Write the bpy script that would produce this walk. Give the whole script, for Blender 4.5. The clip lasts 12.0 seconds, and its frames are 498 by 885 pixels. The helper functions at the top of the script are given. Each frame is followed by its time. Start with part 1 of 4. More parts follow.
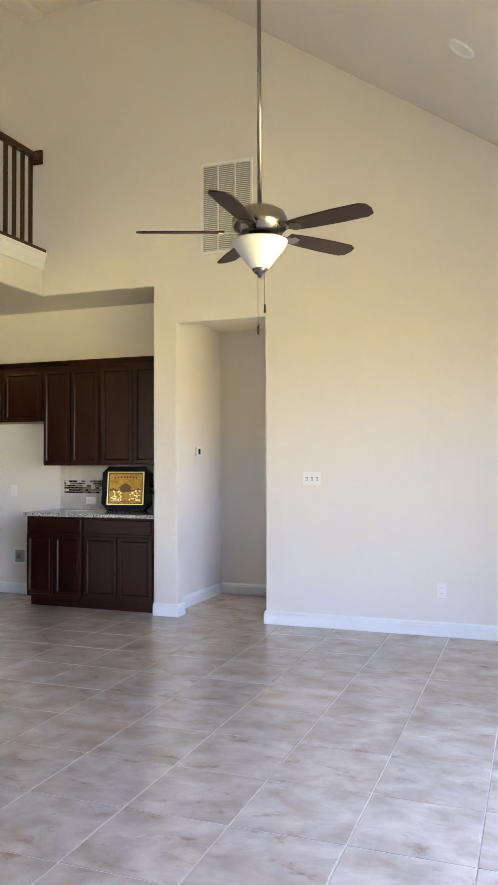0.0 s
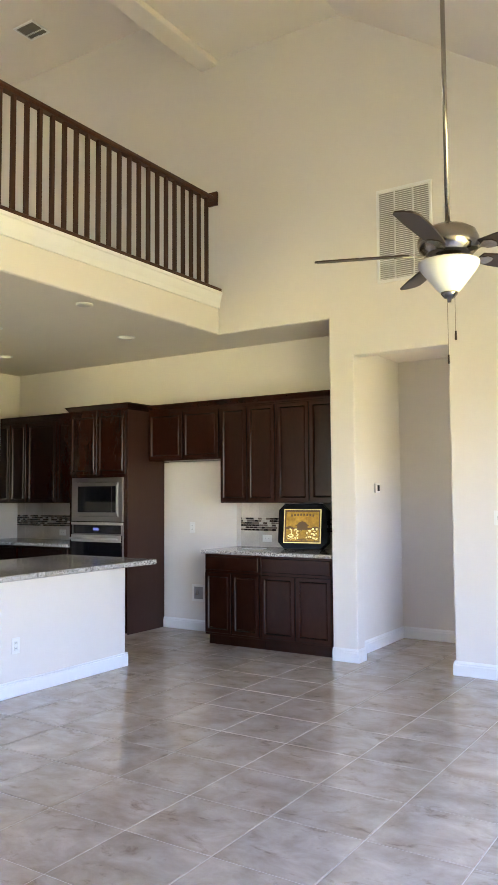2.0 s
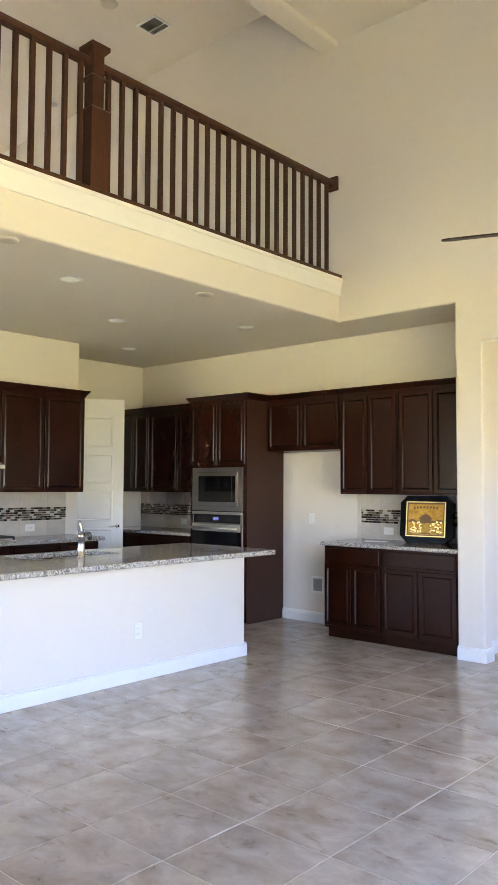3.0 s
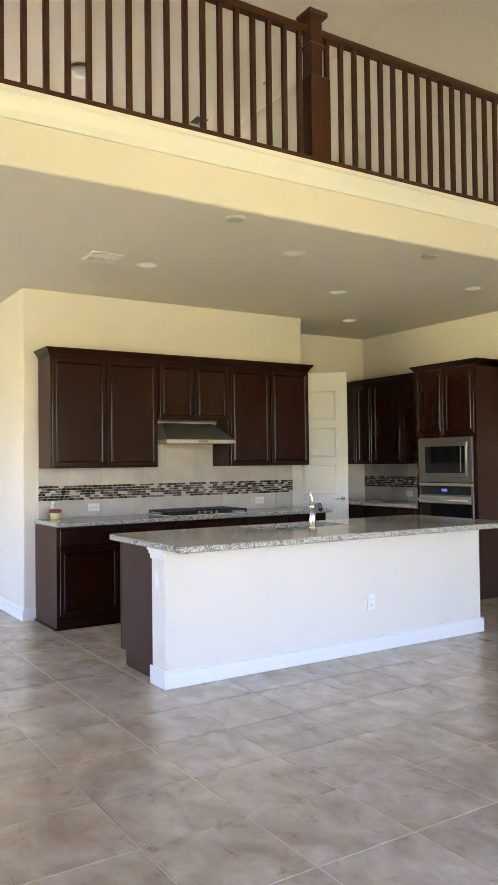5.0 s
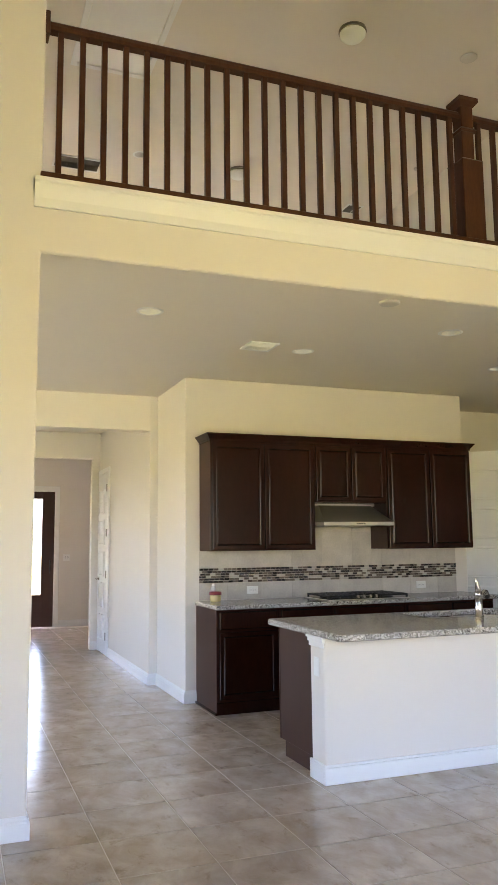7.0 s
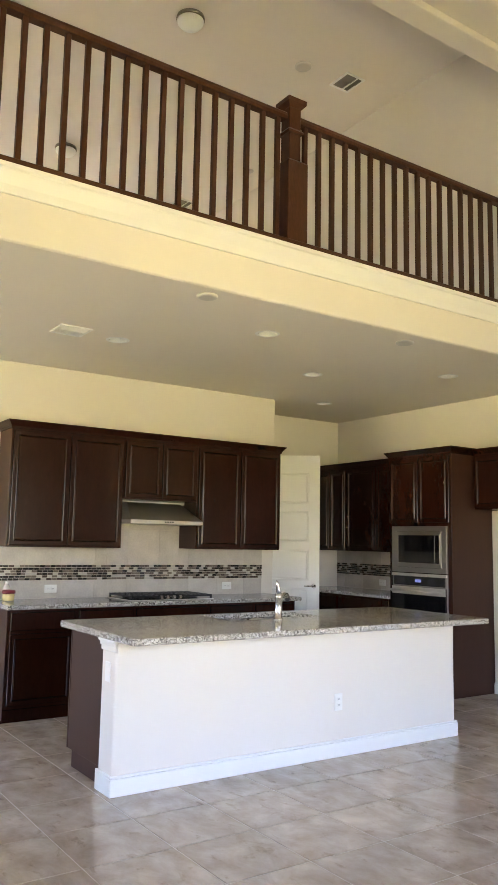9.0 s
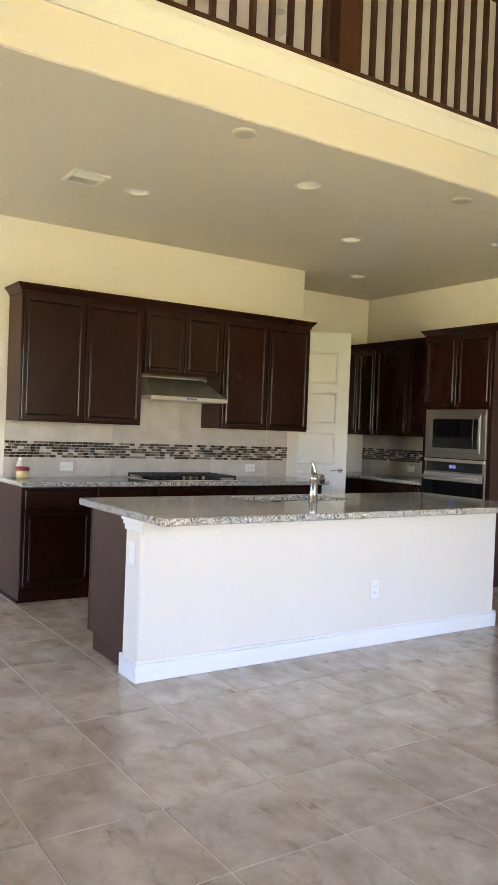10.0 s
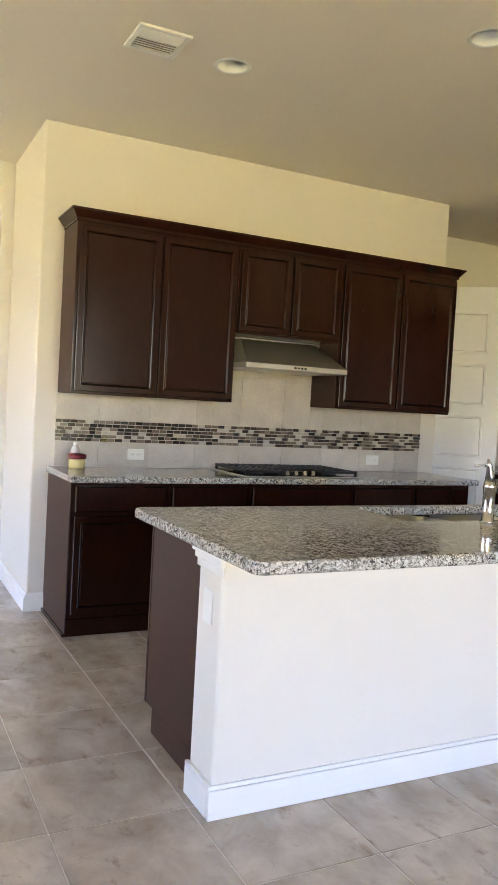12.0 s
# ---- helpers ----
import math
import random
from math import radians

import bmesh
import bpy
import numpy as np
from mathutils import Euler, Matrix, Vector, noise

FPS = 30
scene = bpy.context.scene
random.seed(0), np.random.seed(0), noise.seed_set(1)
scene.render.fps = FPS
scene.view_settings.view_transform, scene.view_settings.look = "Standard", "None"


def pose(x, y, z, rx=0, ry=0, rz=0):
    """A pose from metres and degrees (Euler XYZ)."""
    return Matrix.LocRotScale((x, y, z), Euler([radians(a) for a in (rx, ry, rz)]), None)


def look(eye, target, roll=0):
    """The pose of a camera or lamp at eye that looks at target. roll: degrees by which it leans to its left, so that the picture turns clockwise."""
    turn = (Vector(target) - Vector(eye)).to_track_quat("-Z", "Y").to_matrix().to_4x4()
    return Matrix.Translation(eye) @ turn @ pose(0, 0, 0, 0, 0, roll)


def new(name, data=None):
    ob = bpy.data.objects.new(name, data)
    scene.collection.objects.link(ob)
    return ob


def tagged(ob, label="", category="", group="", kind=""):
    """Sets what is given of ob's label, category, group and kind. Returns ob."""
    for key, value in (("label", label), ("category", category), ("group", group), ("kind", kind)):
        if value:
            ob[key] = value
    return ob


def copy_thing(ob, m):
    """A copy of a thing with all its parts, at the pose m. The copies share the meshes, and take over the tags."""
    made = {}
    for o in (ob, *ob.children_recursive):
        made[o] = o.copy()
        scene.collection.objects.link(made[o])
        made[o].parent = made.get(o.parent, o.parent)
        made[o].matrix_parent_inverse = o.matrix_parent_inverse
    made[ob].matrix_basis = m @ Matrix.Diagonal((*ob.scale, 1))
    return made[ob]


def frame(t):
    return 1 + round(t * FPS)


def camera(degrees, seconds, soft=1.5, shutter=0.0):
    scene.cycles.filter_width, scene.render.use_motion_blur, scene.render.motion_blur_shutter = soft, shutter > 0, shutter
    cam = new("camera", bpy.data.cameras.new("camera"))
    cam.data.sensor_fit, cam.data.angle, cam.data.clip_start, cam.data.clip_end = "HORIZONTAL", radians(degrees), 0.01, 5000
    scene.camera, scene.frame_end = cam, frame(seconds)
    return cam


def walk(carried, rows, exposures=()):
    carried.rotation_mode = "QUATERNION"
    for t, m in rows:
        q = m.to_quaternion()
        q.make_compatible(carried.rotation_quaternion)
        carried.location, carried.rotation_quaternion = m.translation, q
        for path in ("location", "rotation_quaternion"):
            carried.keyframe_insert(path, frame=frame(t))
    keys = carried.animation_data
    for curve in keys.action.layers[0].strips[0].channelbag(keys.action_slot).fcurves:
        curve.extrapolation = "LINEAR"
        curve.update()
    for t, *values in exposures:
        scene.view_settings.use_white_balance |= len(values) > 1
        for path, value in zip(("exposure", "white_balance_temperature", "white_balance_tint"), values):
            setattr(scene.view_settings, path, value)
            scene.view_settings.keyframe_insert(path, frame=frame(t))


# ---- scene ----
cam = camera(35.6, 12.0)
PATH = [
    (0, (0.02, -0.321, 1.404), (-0.677, 1.554, 1.453), -0.2),
    (0.5, (0.014, -0.291, 1.401), (-0.737, 1.561, 1.487), -0.3),
    (1, (-0.028, -0.232, 1.416), (-0.841, 1.592, 1.526), -0.8),
    (1.5, (-0.077, -0.186, 1.411), (-1.024, 1.571, 1.54), -0.7),
    (2, (-0.143, -0.124, 1.448), (-1.229, 1.55, 1.583), -0.4),
    (2.5, (-0.186, -0.065, 1.441), (-1.422, 1.502, 1.571), 0.1),
    (4.5, (-0.258, -0.027, 1.432), (-1.801, 1.244, 1.487), -0.6),
    (5, (-0.308, -0.082, 1.406), (-1.996, 0.989, 1.458), -0.7),
    (5.5, (-0.32, -0.087, 1.413), (-2.151, 0.718, 1.451), -0.7),
    (6, (-0.32, -0.097, 1.418), (-2.206, 0.567, 1.471), -0.6),
    (6.5, (-0.316, -0.096, 1.435), (-2.203, 0.539, 1.627), -0.7),
    (8.5, (-0.287, 0.041, 1.455), (-1.999, 1.026, 1.767), 1.0),
    (9, (-0.461, 0.104, 1.45), (-2.105, 1.215, 1.705), 1.1),
    (9.5, (-0.665, 0.151, 1.435), (-2.258, 1.352, 1.584), 0.8),
    (10, (-0.975, 0.259, 1.364), (-2.642, 1.365, 1.334), 2.2),
    (10.5, (-1.314, 0.423, 1.362), (-3.038, 1.437, 1.303), 4.0),
    (11, (-1.705, 0.567, 1.39), (-3.452, 1.538, 1.324), 3.1),
    (11.5, (-2.086, 0.786, 1.367), (-3.871, 1.683, 1.288), 2.4),
    (12, (-2.46, 1.023, 1.348), (-4.249, 1.912, 1.258), 3.2),
]
walk(cam, [(t, look(eye, target, roll)) for t, eye, target, roll in PATH], exposures=[(0.0, 5.14, 6050, 29), (2.5, 5.42, 5900, 28), (4.5, 5.45, 6150, 27), (5.5, 5.12, 6200, 26), (6.5, 4.97, 6350, 26), (8.5, 5.28, 6400, 27), (9.5, 5.42, 6350, 27), (11.0, 5.22, 6450, 27), (12.0, 5.33, 6500, 27)])

# ---- light ----
world = bpy.data.worlds.new("world")
scene.world = world
world.use_nodes = True
wn = world.node_tree
sky = wn.nodes.new("ShaderNodeTexSky")
sky.sky_type, sky.sun_disc = "NISHITA", False
sky.dust_density = 1.5
sky.sun_elevation, sky.sun_rotation = radians(56), radians(-27)
wn.links.new(sky.outputs[0], wn.nodes["Background"].inputs["Color"])
wn.nodes["Background"].inputs["Strength"].default_value = 0.12
sun_data = bpy.data.lights.new("sun", "SUN")
sun_data.energy, sun_data.angle, sun_data.color = 5.0, radians(0.5), (1.0, 0.95, 0.86)
sun = new("sun", sun_data)
sun.matrix_world = look((-5, 10, 16.5), (0, 0, 0))


# ---- materials ----
def material(name, colour, rough=0.5, metal=0.0, vary=0.08, scale=6.0, fine=0.0, fine_scale=120.0, stretch=(1, 1, 1), bump=0.0, bump_scale=200.0, coat=0.0, rough_vary=0.0, spec=0.5):
    m = bpy.data.materials.new(name)
    m.use_nodes = True
    nt = m.node_tree
    bsdf = nt.nodes["Principled BSDF"]
    geo = nt.nodes.new("ShaderNodeNewGeometry")
    mp = nt.nodes.new("ShaderNodeMapping")
    mp.inputs["Scale"].default_value = stretch
    nt.links.new(geo.outputs["Position"], mp.inputs["Vector"])

    def noise_node(sc, detail=4.0):
        n = nt.nodes.new("ShaderNodeTexNoise")
        n.inputs["Scale"].default_value, n.inputs["Detail"].default_value = sc, detail
        nt.links.new(mp.outputs[0], n.inputs["Vector"])
        return n
    big, small = noise_node(scale), noise_node(fine_scale, 3.0)
    ramp = nt.nodes.new("ShaderNodeMix")
    ramp.data_type = "RGBA"
    ramp.inputs[6].default_value = (*[c * (1 - vary) for c in colour], 1)
    ramp.inputs[7].default_value = (*[min(1, c * (1 + vary)) for c in colour], 1)
    nt.links.new(big.outputs["Fac"], ramp.inputs[0])
    out = ramp.outputs[2]
    if fine:
        m2 = nt.nodes.new("ShaderNodeMix")
        m2.data_type, m2.blend_type = "RGBA", "MULTIPLY"
        m2.inputs[0].default_value = fine
        nt.links.new(out, m2.inputs[6])
        nt.links.new(small.outputs["Fac"], m2.inputs[7])
        out = m2.outputs[2]
    nt.links.new(out, bsdf.inputs["Base Color"])
    bsdf.inputs["Roughness"].default_value, bsdf.inputs["Metallic"].default_value = rough, metal
    bsdf.inputs["Specular IOR Level"].default_value = spec
    if rough_vary:
        mr = nt.nodes.new("ShaderNodeMapRange")
        mr.inputs["To Min"].default_value, mr.inputs["To Max"].default_value = rough - rough_vary, rough + rough_vary
        nt.links.new(big.outputs["Fac"], mr.inputs["Value"])
        nt.links.new(mr.outputs[0], bsdf.inputs["Roughness"])
    if coat:
        bsdf.inputs["Coat Weight"].default_value, bsdf.inputs["Coat Roughness"].default_value = coat, 0.12
    if bump:
        b = nt.nodes.new("ShaderNodeBump")
        b.inputs["Strength"].default_value, b.inputs["Distance"].default_value = bump, 0.002
        bn = noise_node(bump_scale, 2.0)
        nt.links.new(bn.outputs["Fac"], b.inputs["Height"])
        nt.links.new(b.outputs[0], bsdf.inputs["Normal"])
    return m


def random_tint(m, amount):
    """Varies the base colour piece by piece."""
    nt = m.node_tree
    bsdf = nt.nodes["Principled BSDF"]
    src = bsdf.inputs["Base Color"].links[0].from_socket
    info, geo = nt.nodes.new("ShaderNodeObjectInfo"), nt.nodes.new("ShaderNodeNewGeometry")
    add = nt.nodes.new("ShaderNodeMath")
    add.operation = "ADD"
    nt.links.new(info.outputs["Random"], add.inputs[0])
    nt.links.new(geo.outputs["Random Per Island"], add.inputs[1])
    fr = nt.nodes.new("ShaderNodeMath")
    fr.operation = "FRACT"
    nt.links.new(add.outputs[0], fr.inputs[0])
    mr = nt.nodes.new("ShaderNodeMapRange")
    mr.inputs["To Min"].default_value, mr.inputs["To Max"].default_value = 1 - amount, 1 + amount
    nt.links.new(fr.outputs[0], mr.inputs["Value"])
    hsv = nt.nodes.new("ShaderNodeHueSaturation")
    nt.links.new(mr.outputs[0], hsv.inputs["Value"])
    nt.links.new(src, hsv.inputs["Color"])
    nt.links.new(hsv.outputs[0], bsdf.inputs["Base Color"])
    return fr.outputs[0]


WALL = material("wall_paint", (0.74, 0.70, 0.645), 0.62, vary=0.02, scale=1.5, bump=0.10, bump_scale=260)
CEIL = material("ceiling_paint", (0.77, 0.715, 0.64), 0.8, vary=0.02, scale=1.5, bump=0.15, bump_scale=180)
WHITE = material("white_trim", (0.80, 0.80, 0.79), 0.32, vary=0.02, scale=3)
DOORPAINT = material("door_paint", (0.80, 0.80, 0.79), 0.5, vary=0.02, scale=3)
PLASTIC = material("white_plastic", (0.80, 0.80, 0.78), 0.3, vary=0.01)
WOOD = material("espresso_wood", (0.028, 0.0074, 0.0033), 0.22, spec=0.26, vary=0.34, scale=2.6, fine=0.45, fine_scale=26, stretch=(2.4, 2.4, 0.6))
# Espresso coloured lighter to carry the window sheen on side faces.
SHEENWOOD = material("espresso_sheen", (0.058, 0.026, 0.018), 0.45, spec=0.25, vary=0.12, scale=4, fine=0.3, fine_scale=40, stretch=(6, 6, 0.7))
RAILWOOD = material("rail_wood", (0.085, 0.034, 0.017), 0.45, spec=0.18, vary=0.3, scale=6, fine=0.5, fine_scale=30, stretch=(5, 5, 0.8))
STEEL = material("brushed_steel", (0.68, 0.66, 0.62), 0.34, 1.0, vary=0.05, scale=3, stretch=(1, 1, 30))
DARKSTEEL = material("dark_steel", (0.30, 0.285, 0.27), 0.34, 1.0, vary=0.05, scale=3, stretch=(1, 1, 30))
# Steel coloured darker for the dark surroundings that the canopy mirrors.
DIMSTEEL = material("hood_steel_dimmed", (0.36, 0.345, 0.30), 0.45, 0.9, vary=0.06, scale=3, stretch=(1, 30, 1))
NICKEL = material("brushed_nickel", (0.34, 0.31, 0.27), 0.22, 1.0, vary=0.05, scale=8)
CHROME = material("chrome", (0.75, 0.73, 0.70), 0.10, 1.0, vary=0.02)
BLACK = material("black_iron", (0.012, 0.012, 0.013), 0.45, vary=0.2, bump=0.2)
BLACKGLASS = material("black_glass", (0.006, 0.006, 0.007), 0.06, vary=0.1)
GREYDARK = material("dark_slot", (0.06, 0.06, 0.06), 0.6)
VENTGREY = material("vent_grey", (0.20, 0.19, 0.175), 0.6)
FROST = material("frosted_glass", (0.86, 0.88, 0.86), 0.35, vary=0.02)
BLADE = material("fan_blade", (0.034, 0.019, 0.014), 0.45, spec=0.25, vary=0.25, scale=8, fine=0.4, fine_scale=40)
GROUT = material("grout", (0.60, 0.535, 0.455), 0.38, vary=0.08, scale=9)
SPLASHGROUT = material("splash_grout", (0.55, 0.50, 0.43), 0.85, vary=0.05)
FLOORTILE = material("floor_tile", (0.36, 0.305, 0.245), 0.30, vary=0.0)
SPLASH = material("travertine_tile", (0.60, 0.555, 0.500), 0.35, vary=0.26, scale=6, fine=0.25, fine_scale=60, bump=0.05)
random_tint(SPLASH, 0.08)
GRANITE = material("granite", (0.4, 0.38, 0.35), 0.10, vary=0.0)
GRASS = material("dry_lawn", (0.270, 0.240, 0.072), 0.9, vary=0.3, scale=0.7)
MOSAICS = [material("mosaic_glass", c, r, vary=0.15, scale=40) for c, r in (((0.016, 0.010, 0.008), 0.15), ((0.16, 0.13, 0.105), 0.25), ((0.43, 0.40, 0.35), 0.4), ((0.070, 0.050, 0.040), 0.2))]
GOLD = material("gold_print", (0.36, 0.20, 0.030), 0.38, 0.9, vary=0.6, scale=22, fine=0.5, fine_scale=70, bump=0.4, bump_scale=60)
LACQUER = material("black_lacquer", (0.004, 0.004, 0.004), 0.10, spec=0.12, vary=0.1)
GOLDLIGHT = material("gold_pale", (0.78, 0.60, 0.24), 0.35, 0.7, vary=0.35, scale=20)
GOLDDARK = material("gold_dark", (0.085, 0.040, 0.006), 0.4, 0.4, vary=0.2, scale=20)
SCREEN = material("oven_display", (0.02, 0.03, 0.05), 0.1)
SCREEN.node_tree.nodes["Principled BSDF"].inputs["Emission Color"].default_value = (0.34, 0.42, 1.0, 1)
SCREEN.node_tree.nodes["Principled BSDF"].inputs["Emission Strength"].default_value = 0.012


def floor_tile_look():
    nt = FLOORTILE.node_tree
    bsdf = nt.nodes["Principled BSDF"]
    rnd = random_tint(FLOORTILE, 0.05)
    tc = nt.nodes.new("ShaderNodeNewGeometry")
    w = nt.nodes.new("ShaderNodeVectorMath")
    w.operation = "MULTIPLY_ADD"
    w.inputs[1].default_value = (37.0, 53.0, 0.0)
    nt.links.new(rnd, w.inputs[0])
    nt.links.new(tc.outputs["Position"], w.inputs[2])

    def mottle(scale, detail, rough, stretch=(1, 1, 1), dist=0.0):
        mp = nt.nodes.new("ShaderNodeMapping")
        mp.inputs["Scale"].default_value = stretch
        nt.links.new(w.outputs[0], mp.inputs["Vector"])
        n = nt.nodes.new("ShaderNodeTexNoise")
        for k, v in (("Scale", scale), ("Detail", detail), ("Roughness", rough), ("Distortion", dist)):
            n.inputs[k].default_value = v
        nt.links.new(mp.outputs[0], n.inputs["Vector"])
        return n
    cloud, vein = mottle(4.4, 7, 0.64, (0.85, 1.1, 1), 0.35), mottle(8.0, 8, 0.70, (0.75, 1.15, 1), 0.5)

    def blend(fac, lo, hi, c0, c1):
        r = nt.nodes.new("ShaderNodeMapRange")
        r.inputs["From Min"].default_value, r.inputs["From Max"].default_value = lo, hi
        nt.links.new(fac, r.inputs["Value"])
        x = nt.nodes.new("ShaderNodeMix")
        x.data_type = "RGBA"
        x.inputs[6].default_value, x.inputs[7].default_value = (*c0, 1), (*c1, 1)
        nt.links.new(r.outputs[0], x.inputs[0])
        return x.outputs[2]
    base = blend(cloud.outputs["Fac"], 0.30, 0.72, (0.350, 0.280, 0.208), (0.620, 0.535, 0.440))
    marks = blend(vein.outputs["Fac"], 0.30, 0.43, (0.52, 0.46, 0.40), (1, 1, 1))
    mul = nt.nodes.new("ShaderNodeMix")
    mul.data_type, mul.blend_type = "RGBA", "MULTIPLY"
    mul.inputs[0].default_value = 0.8
    nt.links.new(base, mul.inputs[6])
    nt.links.new(marks, mul.inputs[7])
    hsv = [n for n in nt.nodes if n.type == "HUE_SAT"][0]
    nt.links.new(mul.outputs[2], hsv.inputs["Color"])
    mr = nt.nodes.new("ShaderNodeMapRange")
    mr.inputs["To Min"].default_value, mr.inputs["To Max"].default_value = 0.15, 0.21
    nt.links.new(cloud.outputs["Fac"], mr.inputs["Value"])
    nt.links.new(mr.outputs[0], bsdf.inputs["Roughness"])
    b = nt.nodes.new("ShaderNodeBump")
    b.inputs["Strength"].default_value, b.inputs["Distance"].default_value = 0.02, 0.002
    nt.links.new(vein.outputs["Fac"], b.inputs["Height"])
    nt.links.new(b.outputs[0], bsdf.inputs["Normal"])


def granite_look():
    nt = GRANITE.node_tree
    bsdf = nt.nodes["Principled BSDF"]
    geo = nt.nodes.new("ShaderNodeNewGeometry")

    def vor(scale):
        v = nt.nodes.new("ShaderNodeTexVoronoi")
        v.inputs["Scale"].default_value = scale
        wob = nt.nodes.new("ShaderNodeTexNoise")
        wob.inputs["Scale"].default_value = scale * 0.8
        ad = nt.nodes.new("ShaderNodeMix")
        ad.data_type = "VECTOR"
        ad.inputs[0].default_value = 0.03
        nt.links.new(geo.outputs["Position"], wob.inputs["Vector"])
        nt.links.new(geo.outputs["Position"], ad.inputs[4])
        nt.links.new(wob.outputs["Color"], ad.inputs[5])
        nt.links.new(ad.outputs[1], v.inputs["Vector"])
        sep = nt.nodes.new("ShaderNodeSeparateColor")
        nt.links.new(v.outputs["Color"], sep.inputs[0])
        return sep.outputs[0]
    ramp = nt.nodes.new("ShaderNodeValToRGB")
    ramp.color_ramp.interpolation = "CONSTANT"
    el = ramp.color_ramp.elements
    el[0].position, el[0].color = 0.0, (0.035, 0.032, 0.030, 1)
    el[1].position, el[1].color = 0.17, (0.16, 0.145, 0.13, 1)
    for p, c in ((0.31, (0.50, 0.48, 0.445, 1)), (0.58, (0.68, 0.665, 0.63, 1)), (0.84, (0.22, 0.20, 0.18, 1)), (0.93, (0.76, 0.75, 0.73, 1))):
        el.new(p).color = c
    nt.links.new(vor(165), ramp.inputs[0])
    ramp2 = nt.nodes.new("ShaderNodeValToRGB")
    e2 = ramp2.color_ramp.elements
    e2[0].position, e2[0].color = 0.10, (0.30, 0.28, 0.26, 1)
    e2[1].position, e2[1].color = 0.30, (1, 1, 1, 1)
    nt.links.new(vor(310), ramp2.inputs[0])
    mul = nt.nodes.new("ShaderNodeMix")
    mul.data_type, mul.blend_type = "RGBA", "MULTIPLY"
    mul.inputs[0].default_value = 0.6
    nt.links.new(ramp.outputs[0], mul.inputs[6])
    nt.links.new(ramp2.outputs[0], mul.inputs[7])
    nt.links.new(mul.outputs[2], bsdf.inputs["Base Color"])


floor_tile_look()
granite_look()


# ---- building blocks ----
def empty(name, m=None, **tags):
    ob = new(name)
    ob.empty_display_size = 0.1
    if m is not None:
        ob.matrix_world = m
    return tagged(ob, **tags)


def finish(name, bm, mat, smooth=False):
    me = bpy.data.meshes.new(name)
    bmesh.ops.recalc_face_normals(bm, faces=bm.faces)
    bm.to_mesh(me)
    bm.free()
    for m in (mat if isinstance(mat, (list, tuple)) else [mat]):
        me.materials.append(m)
    if smooth:
        me.polygons.foreach_set("use_smooth", [True] * len(me.polygons))
    return me


def part(name, bm, mat, parent, label="", smooth=False):
    ob = new(name, finish(name, bm, mat, smooth))
    ob.parent = parent
    return tagged(ob, label)


def thing(name, bm, mat, label, category, kind="", group="", m=None, smooth=False):
    ob = new(name, finish(name, bm, mat, smooth))
    if m is not None:
        ob.matrix_world = m
    return tagged(ob, label, category, group, kind)


def add_box(bm, lo, hi, bevel=0.0, seg=1):
    c = [(a + b) / 2 for a, b in zip(lo, hi)]
    s = [abs(b - a) for a, b in zip(lo, hi)]
    r = bmesh.ops.create_cube(bm, size=1, matrix=Matrix.Translation(c) @ Matrix.Diagonal((*s, 1)))
    if bevel:
        es = list({e for v in r["verts"] for e in v.link_edges})
        bmesh.ops.bevel(bm, geom=es, offset=bevel, segments=seg, affect="EDGES", profile=0.5)
    return bm


def box(lo, hi, bevel=0.0, seg=1):
    return add_box(bmesh.new(), lo, hi, bevel, seg)


def prism(outline, axis, a, b, bm=None):
    """A solid with this outline in the plane across axis, from a to b."""
    bm = bm or bmesh.new()

    def at(p, d):
        return {"x": (d, p[0], p[1]), "y": (p[0], d, p[1]), "z": (p[0], p[1], d)}[axis]
    lo, hi = [[bm.verts.new(at(p, d)) for p in outline] for d in (a, b)]
    n = len(outline)
    bm.faces.new(lo)
    bm.faces.new(hi)
    for i in range(n):
        bm.faces.new((lo[i], lo[(i + 1) % n], hi[(i + 1) % n], hi[i]))
    return bm


def lathe(profile, n=32, bm=None, at=(0, 0, 0)):
    """Turns (radius, z) pairs round the z axis."""
    bm = bm or bmesh.new()
    rings = []
    for r, z in profile:
        if r < 1e-5:
            rings.append([bm.verts.new((at[0], at[1], at[2] + z))])
        else:
            rings.append([bm.verts.new((at[0] + r * math.cos(2 * math.pi * k / n), at[1] + r * math.sin(2 * math.pi * k / n), at[2] + z)) for k in range(n)])
    for a, b in zip(rings, rings[1:]):
        for k in range(n):
            q = [a[k % len(a)], a[(k + 1) % len(a)], b[(k + 1) % len(b)], b[k % len(b)]]
            q = list(dict.fromkeys(q))
            if len(q) > 2:
                bm.faces.new(q)
    return bm


def tube(points, r, n=10, bm=None):
    """A round rod along points."""
    bm = bm or bmesh.new()
    pts = [Vector(p) for p in points]
    rings = []
    for i, p in enumerate(pts):
        d = (pts[min(i + 1, len(pts) - 1)] - pts[max(i - 1, 0)]).normalized()
        u = d.cross(Vector((0.31, 0.2, 0.93)) if abs(d.z) < 0.9 else Vector((1, 0, 0))).normalized()
        v = d.cross(u)
        rr = r[i] if isinstance(r, (list, tuple)) else r
        rings.append([bm.verts.new(p + rr * (math.cos(2 * math.pi * k / n) * u + math.sin(2 * math.pi * k / n) * v)) for k in range(n)])
    for a, b in zip(rings, rings[1:]):
        for k in range(n):
            bm.faces.new((a[k], a[(k + 1) % n], b[(k + 1) % n], b[k]))
    bm.faces.new(rings[0][::-1])
    bm.faces.new(rings[-1])
    return bm


